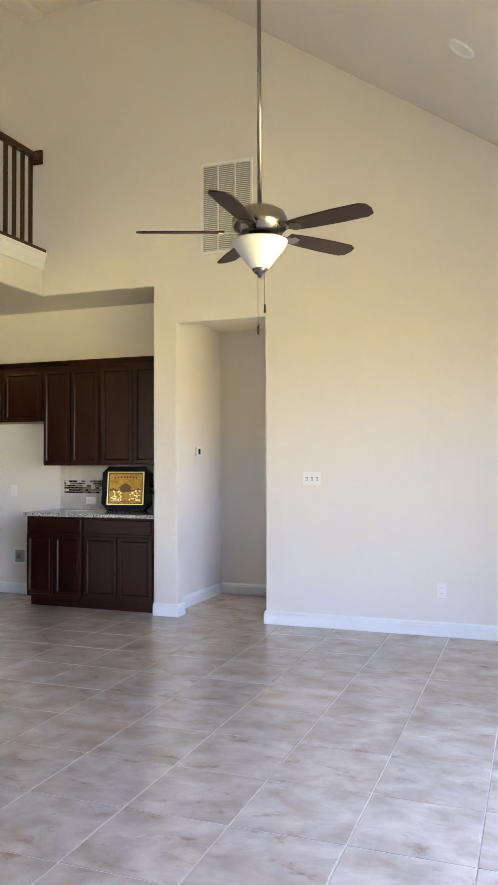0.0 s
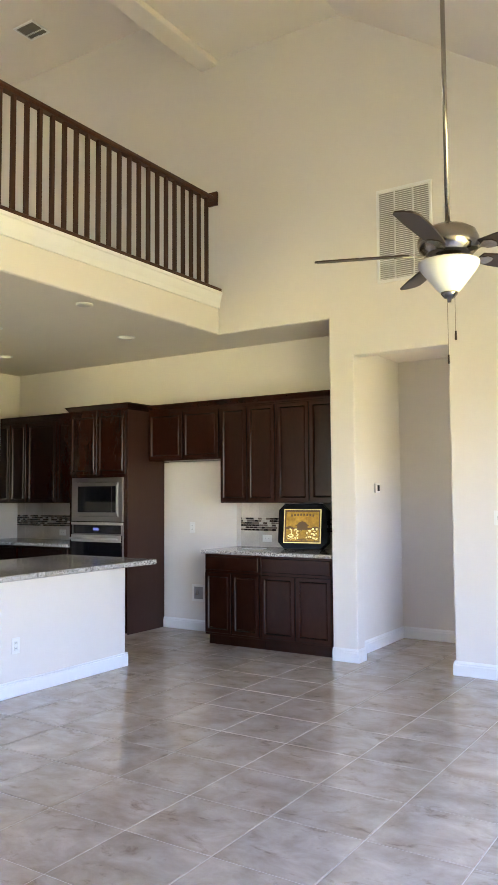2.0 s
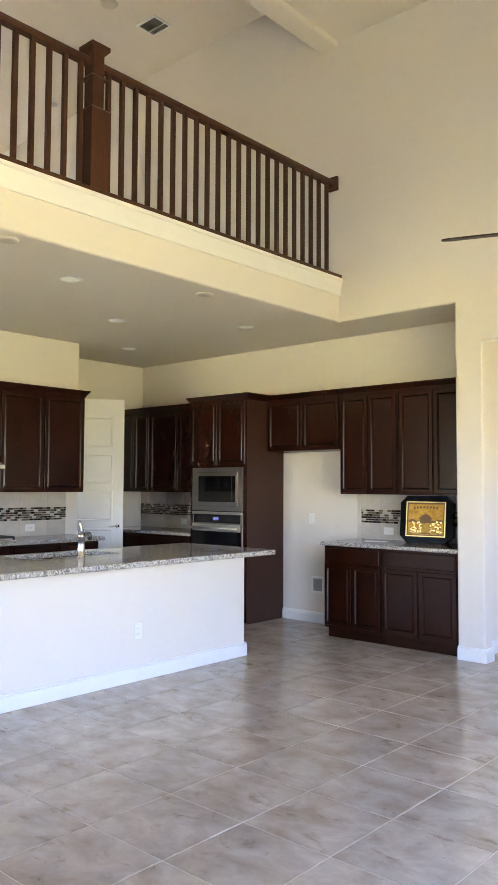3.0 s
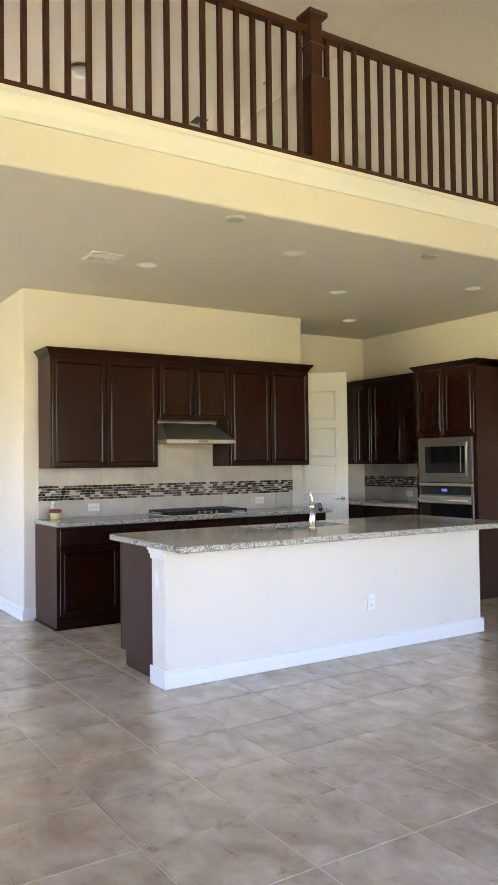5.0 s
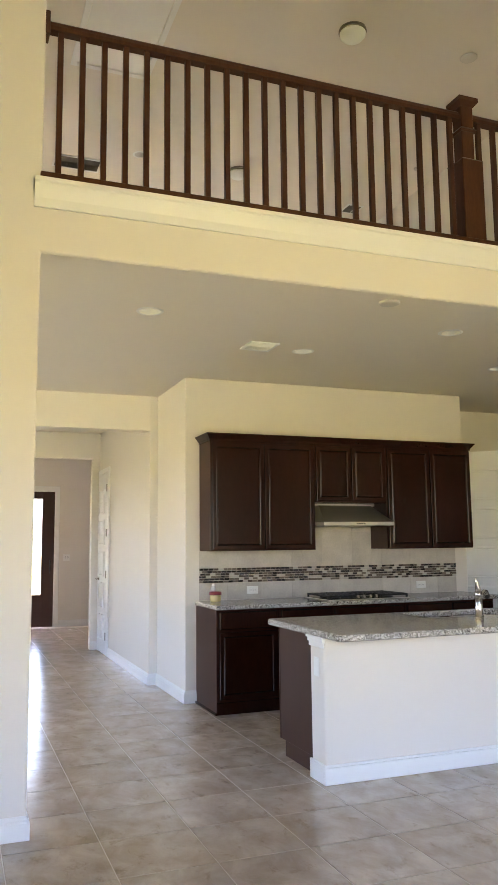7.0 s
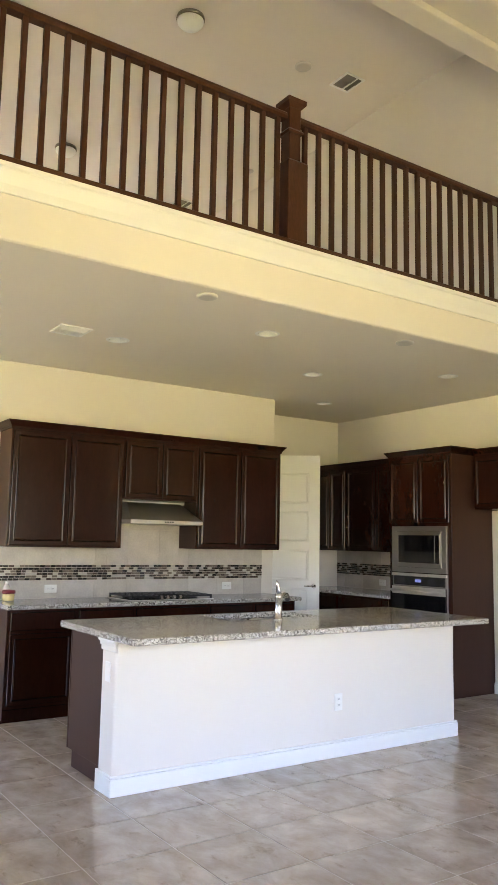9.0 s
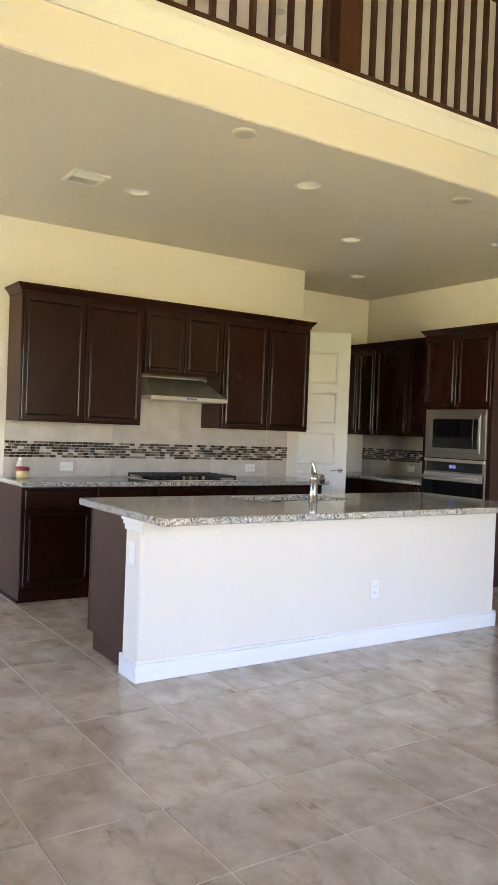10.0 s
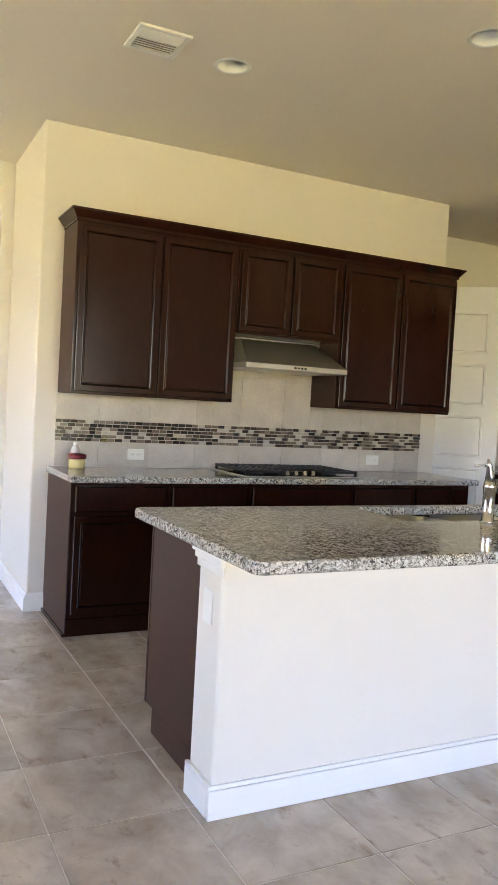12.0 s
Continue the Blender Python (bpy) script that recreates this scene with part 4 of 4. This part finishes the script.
first = downlight(*KITCHEN_LIGHTS[0], CEILING)
for x, y in KITCHEN_LIGHTS[1:]:
    copy_thing(first, pose(x, y, CEILING))
for x, y in LOFT_LIGHTS:
    copy_thing(first, pose(x, y, LOFTCEIL))
slope = math.degrees(math.atan(PITCH))
gimbal = empty("sloped_downlight", pose(-0.40, 4.66, FLAT - PITCH * (-0.40 - RIDGE), 0, slope, 0), label="round white downlight in the sloping ceiling, switched off", category="downlight", group="recessed downlights")
part("trim_ring", lathe([(0.060, -0.001), (0.070, -0.013), (0.078, -0.015), (0.098, -0.008), (0.100, -0.0005)], 32), WHITE, gimbal, smooth=True)
part("lens", lathe([(0, -0.003), (0.062, -0.003), (0.062, -0.0008), (0, -0.0008)], 32), WHITE, gimbal)


DETECTOR = material("grey_plastic", (0.56, 0.53, 0.48), 0.5)


def puck(x, y, z, r=0.07, label="small round white ceiling detector"):
    return thing("ceiling_detector", lathe([(0, -0.018), (r * 0.7, -0.018), (r * 0.93, -0.014), (r, -0.007), (r, -0.0005), (0, -0.0005)], 28), DETECTOR, label, "detector", group="ceiling detectors", m=pose(x, y, z), smooth=True)


puck(-4.655, 2.59, CEILING)
puck(-4.705, 4.43, CEILING)
puck(-6.56, 4.83, LOFTCEIL, 0.09)
puck(-8.84, 5.69, LOFTCEIL, 0.06)


def dome(x, y):
    ob = empty("dome_light", pose(x, y, LOFTCEIL), label="round loft ceiling light with frosted dome and metal rim", category="ceiling light", group="dome lights")
    part("rim", lathe([(0.10, -0.001), (0.135, -0.005), (0.14, -0.03), (0.13, -0.045), (0.12, -0.045)], 32), NICKEL, ob, smooth=True)
    part("dome", lathe([(0.13, -0.044), (0.125, -0.07), (0.10, -0.10), (0.06, -0.118), (0, -0.125)], 32), FROST, ob, smooth=True)
    return ob


dome(-6.58, 3.46)
dome(-9.72, 3.40)


def register(x, y, z, w, d, label, dark=WHITE):
    """A ceiling air register, w along x and d along y."""
    ob = empty("air_register", pose(x, y, z), label=label, category="air vent", group="ceiling registers")
    # Shade of the open slots is put into grey backing and loft slats.
    part("backing", box((-w / 2 + 0.02, -d / 2 + 0.02, -0.004), (w / 2 - 0.02, d / 2 - 0.02, -0.001)), VENTGREY, ob)
    bm = bmesh.new()
    for lo, hi in (((-w / 2, -d / 2, -0.014), (w / 2, -d / 2 + 0.025, -0.0005)), ((-w / 2, d / 2 - 0.025, -0.014), (w / 2, d / 2, -0.0005)), ((-w / 2, -d / 2 + 0.025, -0.014), (-w / 2 + 0.025, d / 2 - 0.025, -0.0005)), ((w / 2 - 0.025, -d / 2 + 0.025, -0.014), (w / 2, d / 2 - 0.025, -0.0005))):
        add_box(bm, lo, hi, 0.002)
    part("frame", bm, WHITE, ob)
    if dark is VENTGREY:
        part("divider", box((-w / 2 + 0.026, 0.03, -0.0145), (w / 2 - 0.026, 0.046, -0.004)), WHITE, ob)
    n = max(3, int((w - 0.05) / 0.022))
    for k in range(n):
        s = part("slat", box((-0.008, -d / 2 + 0.025, -0.001), (0.008, d / 2 - 0.025, 0.001)), dark, ob)
        s.location = (-w / 2 + 0.03 + (w - 0.06) * (k + 0.5) / n, 0, -0.010)
        s.rotation_euler = (0, radians(40 if k < n / 2 else -40), 0)
    return ob


register(-5.995, 2.190, CEILING, 0.255, 0.25, "white kitchen ceiling air register with slats")
register(-6.50, 5.40, LOFTCEIL, 0.30, 0.26, "loft ceiling air register with dark slots", VENTGREY)
register(-10.3, 5.45, LOFTCEIL, 0.30, 0.26, "loft ceiling air register with dark slots", VENTGREY)
register(-10.25, 1.30, LOFTCEIL, 0.35, 0.62, "wide loft ceiling air register with dark slots", VENTGREY)
hatch = empty("attic_hatch", pose(-7.35, 1.33, LOFTCEIL), label="white framed attic hatch in the loft ceiling", category="attic hatch")
bm = bmesh.new()
for lo, hi in (((-0.74, -0.42, -0.018), (0.74, -0.36, -0.0005)), ((-0.74, 0.36, -0.018), (0.74, 0.42, -0.0005)), ((-0.74, -0.36, -0.018), (-0.68, 0.36, -0.0005)), ((0.68, -0.36, -0.018), (0.74, 0.36, -0.0005))):
    add_box(bm, lo, hi, 0.003)
part("frame", bm, WHITE, hatch)
part("panel", box((-0.675, -0.355, -0.008), (0.675, 0.355, -0.0005)), WHITE, hatch)

# ---- wall fittings ----
grille = empty("return_air_grille", pose(-2.805, NORTH, 3.27), label="tall white return air grille high on the wall", category="air vent")
W, H = 0.50, 0.82
bm = bmesh.new()
for lo, hi in (((0, -0.014, 0), (W, -0.0005, 0.025)), ((0, -0.014, H - 0.025), (W, -0.0005, H)), ((0, -0.014, 0.025), (0.025, -0.0005, H - 0.025)), ((W - 0.025, -0.014, 0.025), (W, -0.0005, H - 0.025))):
    add_box(bm, lo, hi, 0.002)
part("frame", bm, WHITE, grille)
# Flat grey sheet stands in for the shade behind the slats.
part("backing", box((0.025, -0.003, 0.025), (W - 0.025, -0.0005, H - 0.025)), material("grille_shade", (0.35, 0.34, 0.32), 0.7), grille)
for k in (1, 2):
    part("divider", box((W * k / 3 - 0.006, -0.0125, 0.025), (W * k / 3 + 0.006, -0.003, H - 0.025)), WHITE, grille)
SLAT = finish("slat", box((0.025, -0.0075, -0.0009), (W - 0.025, 0.0075, 0.0009)), WHITE)
for k in range(44):
    s = new("slat", SLAT)
    s.parent = grille
    s.location = (0, -0.0085, 0.034 + k * (H - 0.065) / 43)
    s.rotation_euler = (radians(38), 0, 0)


def plate(name, m, w, h, gangs, label, kind):
    """A cover plate on y = 0 that looks along -y, centred on its origin."""
    ob = empty(name, m, label=label, category=kind)
    part("plate", box((-w / 2, -0.006, -h / 2), (w / 2, -0.0005, h / 2), 0.003, 2), PLASTIC, ob)
    for k in range(gangs):
        cx = (k - (gangs - 1) / 2) * 0.046
        if kind == "switch":
            part("toggle", box((cx - 0.005, -0.014, -0.012), (cx + 0.005, -0.005, 0.004), 0.002), PLASTIC, ob)
            part("slot", box((cx - 0.008, -0.0075, -0.016), (cx + 0.008, -0.0055, 0.016)), VENTGREY, ob)
        else:
            for dz in (-0.02, 0.02):
                dx, z0 = (0, dz) if h > w else (dz, 0)
                part("socket", box((cx + dx - 0.014, -0.0085, z0 - 0.014), (cx + dx + 0.014, -0.0055, z0 + 0.014), 0.004, 2), PLASTIC, ob)
                for e in (-0.005, 0.005):
                    part("slot", box((cx + dx + e - 0.001, -0.0092, z0 - 0.004), (cx + dx + e + 0.001, -0.0084, z0 + 0.005)), GREYDARK, ob)
    return ob


plate("light_switch", pose(-1.78, NORTH, 1.255), 0.165, 0.115, 3, "white three gang light switch plate on the cream wall", "switch")
plate("wall_outlet", pose(-0.71, NORTH, 0.365), 0.072, 0.115, 1, "white wall outlet above the baseboard", "outlet")
plate("wall_outlet", on_back(-4.37, 1.0) @ pose(0, -0.010, 0), 0.115, 0.072, 1, "white outlet in the bar backsplash", "outlet")
plate("wall_outlet", on_kit(2.62, 1.0) @ pose(0, -0.010, 0), 0.115, 0.072, 1, "white outlet in the kitchen backsplash", "outlet")
plate("wall_outlet", on_kit(4.50, 1.0) @ pose(0, -0.010, 0), 0.115, 0.072, 1, "white outlet in the kitchen backsplash", "outlet")
plate("wall_outlet", on_back(-7.35, 1.0) @ pose(0, -0.010, 0), 0.115, 0.072, 1, "white outlet in the dark corner backsplash", "outlet")
plate("wall_outlet", on_back(-5.28, 1.10, 6.655), 0.072, 0.115, 1, "white outlet in the refrigerator bay", "outlet")
plate("wall_outlet", turned(-4.70, 3.755, 0.365, 90), 0.072, 0.115, 1, "white outlet on the island half wall", "outlet")
plate("cover_plate", pose(-4.80, 2.070, 0.68), 0.072, 0.115, 0, "blank white cover plate on the island end", "cover plate")
plate("light_switch", turned(FRONT, 1.87, 1.22, 90), 0.115, 0.115, 2, "white light switch beside the front door", "switch")
th = empty("thermostat", turned(-3.17, 6.765, 1.505, 90), label="small white thermostat with a dark screen on the hallway wall", category="thermostat")
part("case", box((-0.05, -0.022, -0.045), (0.05, -0.0005, 0.045), 0.006, 2), PLASTIC, th)
part("screen", box((-0.012, -0.0235, -0.028), (0.035, -0.021, 0.028)), BLACKGLASS, th, "dark screen")
wb = empty("water_box", on_back(-5.20, 0.40, 6.655), label="grey recessed water outlet box in the refrigerator bay", category="outlet box")
bm = bmesh.new()
for lo, hi in (((-0.085, -0.006, -0.09), (-0.06, -0.0005, 0.09)), ((0.06, -0.006, -0.09), (0.085, -0.0005, 0.09)), ((-0.06, -0.006, -0.09), (0.06, -0.0005, -0.065)), ((-0.06, -0.006, 0.065), (0.06, -0.0005, 0.09))):
    add_box(bm, lo, hi, 0.001)
part("frame", bm, PLASTIC, wb)
part("recess", box((-0.06, -0.002, -0.065), (0.06, -0.0008, 0.065)), material("grey_box", (0.30, 0.30, 0.31), 0.5), wb, "grey recess")
part("valve", lathe([(0, 0.03), (0.012, 0.03), (0.012, 0), (0.02, -0.005), (0.02, -0.02), (0, -0.02)], 12, at=(0, -0.022, 0)), CHROME, wb, smooth=True)

# ---- framed picture on the bar ----
pic = empty("framed_picture", pose(-3.865, 6.56, 0.916, -7, 0, 8), label="black octagonal frame with gold picture leaning on the backsplash", category="picture")
w2, h, c = 0.255, 0.445, 0.065
octo = [(-w2 + c, 0), (w2 - c, 0), (w2, c), (w2, h - c), (w2 - c, h), (-w2 + c, h), (-w2, h - c), (-w2, c)]
part("frame", prism(octo, "y", 0.0, 0.07), LACQUER, pic, "glossy black frame")
part("front_moulding", prism(octo, "y", -0.02, 0.0), LACQUER, pic)
part("picture", box((-0.185, -0.024, 0.065), (0.185, -0.019, 0.38)), GOLD, pic, "gold toned engraved picture")
edge = bmesh.new()
for lo, hi in (((-0.194, -0.028, 0.057), (0.194, -0.019, 0.065)), ((-0.194, -0.028, 0.38), (0.194, -0.019, 0.388)), ((-0.194, -0.028, 0.065), (-0.185, -0.019, 0.38)), ((0.185, -0.028, 0.065), (0.194, -0.019, 0.38))):
    add_box(edge, lo, hi)
part("gilt_edge", edge, GOLDLIGHT, pic, "thin gilt edge")
for k in range(8):
    u = (k - 3.5) * 0.032
    z = 0.335 - 0.7 * u * u
    part("lettering_bar", box((u - 0.009, -0.0255, z - 0.011), (u + 0.009, -0.024, z + 0.011)), GOLDDARK, pic)
part("temple", prism([(-0.055, 0.185), (0.055, 0.185), (0.055, 0.222), (0.075, 0.226), (0.045, 0.244), (0.040, 0.256), (0.0, 0.272), (-0.040, 0.256), (-0.045, 0.244), (-0.075, 0.226), (-0.055, 0.222)], "y", -0.0252, -0.024), GOLDDARK, pic, "dark engraved temple roof")
part("hill_line", prism([(-0.17, 0.19), (0.17, 0.19), (0.17, 0.214), (0.13, 0.222), (0.09, 0.206), (0.06, 0.208), (-0.06, 0.208), (-0.09, 0.206), (-0.13, 0.224), (-0.17, 0.212)], "y", -0.0248, -0.024), GOLDDARK, pic)
rng = random.Random(9)
for side in (-1, 1):
    bm = bmesh.new()
    for k in range(34):
        u, z = side * rng.uniform(0.045, 0.16), 0.09 + 0.10 * rng.random()
        w, t = rng.uniform(0.004, 0.011), rng.uniform(0.005, 0.018)
        add_box(bm, (u - w, -0.0262, z), (u + w, -0.0253, z + t))
    part("pale_flecks", bm, GOLDLIGHT, pic, "pale gold engraved flecks")
bm = bmesh.new()
rng = random.Random(4)
for k in range(70):
    u, z = rng.uniform(-0.17, 0.165), 0.07 + 0.12 * rng.random() ** 1.4
    add_box(bm, (u, -0.0268, z), (u + rng.uniform(0.004, 0.02), -0.0263, z + rng.uniform(0.003, 0.009)))
part("engraved_strokes", bm, GOLDDARK, pic, "dark engraved strokes")
bm = bmesh.new()
for lo, hi in (((-0.185, -0.0255, 0.065), (0.185, -0.024, 0.075)), ((-0.185, -0.0255, 0.362), (0.185, -0.024, 0.38)), ((-0.185, -0.0255, 0.075), (-0.172, -0.024, 0.362)), ((0.172, -0.0255, 0.075), (0.185, -0.024, 0.362))):
    add_box(bm, lo, hi)
part("dark_border", bm, GOLDDARK, pic)
part("gilt_side", box((-0.2575, -0.012, 0.07), (-0.2548, -0.004, 0.375)), GOLDLIGHT, pic, "gilt strip along the frame's edge")
part("caption_bar", box((-0.05, -0.0255, 0.082), (0.05, -0.024, 0.094)), GOLDDARK, pic)
thing("paper_sheet", box((-0.11, -0.06, 0), (0.11, 0.06, 0.002)), PLASTIC, "white paper sheet lying on the bar counter", "paper", m=pose(-4.32, 6.40, 0.916, 0, 0, 12))

# ---- things on the counter ----
jar = empty("food_jar", pose(-7.19, 2.20, 0.916) @ Matrix.Diagonal((1.2, 1.2, 1.0, 1)), label="small yellow jar with a red lid on the counter", category="jar")
part("jar_body", lathe([(0, 0), (0.036, 0), (0.040, 0.006), (0.042, 0.05), (0.036, 0.062), (0, 0.062)], 24), material("yellow_food", (0.66, 0.55, 0.26), 0.25), jar, smooth=True)
part("lid", lathe([(0, 0.060), (0.047, 0.060), (0.048, 0.066), (0.047, 0.084), (0.041, 0.090), (0, 0.091)], 24), material("red_lid", (0.17, 0.008, 0.014), 0.35), jar, "red lid", smooth=True)
bot = empty("plastic_bottle", pose(-7.27, 2.205, 0.916) @ Matrix.Diagonal((0.88, 0.88, 0.88, 1)), label="small clear plastic bottle with a pale label", category="bottle")
part("bottle_body", lathe([(0, 0), (0.030, 0), (0.033, 0.008), (0.033, 0.115), (0.026, 0.14), (0.014, 0.155), (0.013, 0.165), (0, 0.165)], 24), material("clear_plastic", (0.62, 0.60, 0.60), 0.15), bot, smooth=True)
part("label", lathe([(0.0335, 0.055), (0.0335, 0.11)], 24), material("pink_label", (0.62, 0.45, 0.47), 0.4), bot, "pale pink label", smooth=True)
part("cap", lathe([(0.015, 0.158), (0.015, 0.178), (0, 0.178)], 16), PLASTIC, bot, smooth=True)

# ---- floor tiles ----
T = 0.4605
tb = box((0.0026, 0.0026, -0.010), (T - 0.0026, T - 0.0026, 0.0))
bmesh.ops.bevel(tb, geom=[e for e in tb.edges if all(v.co.z > -0.001 for v in e.verts)], offset=0.0016, segments=1, affect="EDGES")
TILE = finish("floor_tile", tb, FLOORTILE)
floor_ob = bpy.data.objects["floor"]
X0, Y0 = -0.192, 2.030
verts, faces, count = [], [], 0
for i in range(-32, 4):
    for j in range(-14, 13):
        x, y = X0 + i * T, Y0 + j * T
        if x < FRONT or x + T > EAST + 0.14 or y < SOUTH - 0.1 or y + T > 7.6:
            continue
        near = (-4.6 < x < -0.1 and 0.2 < y < 6.1) or (-7.4 < x <= -4.6 and 0.2 < y < 6.6)
        if near and count < 300:
            ob = new("tile", TILE)
            ob.parent = floor_ob
            ob.location = (x, y, 0)
            count += 1
        else:
            b = len(verts)
            g = 0.0026
            verts += [(x + g, y + g, -0.01), (x + T - g, y + g, -0.01), (x + T - g, y + T - g, -0.01), (x + g, y + T - g, -0.01)]
            verts += [(x + g, y + g, 0), (x + T - g, y + g, 0), (x + T - g, y + T - g, 0), (x + g, y + T - g, 0)]
            faces += [(b + 4, b + 5, b + 6, b + 7)] + [(b + k, b + (k + 1) % 4, b + 4 + (k + 1) % 4, b + 4 + k) for k in range(4)]
me = bpy.data.meshes.new("far_tiles")
me.from_pydata(verts, [], faces)
me.materials.append(FLOORTILE)
ob = new("far_tiles", me)
ob.parent = floor_ob
tagged(ob, "beige stone-look floor tiles", kind="stuff")
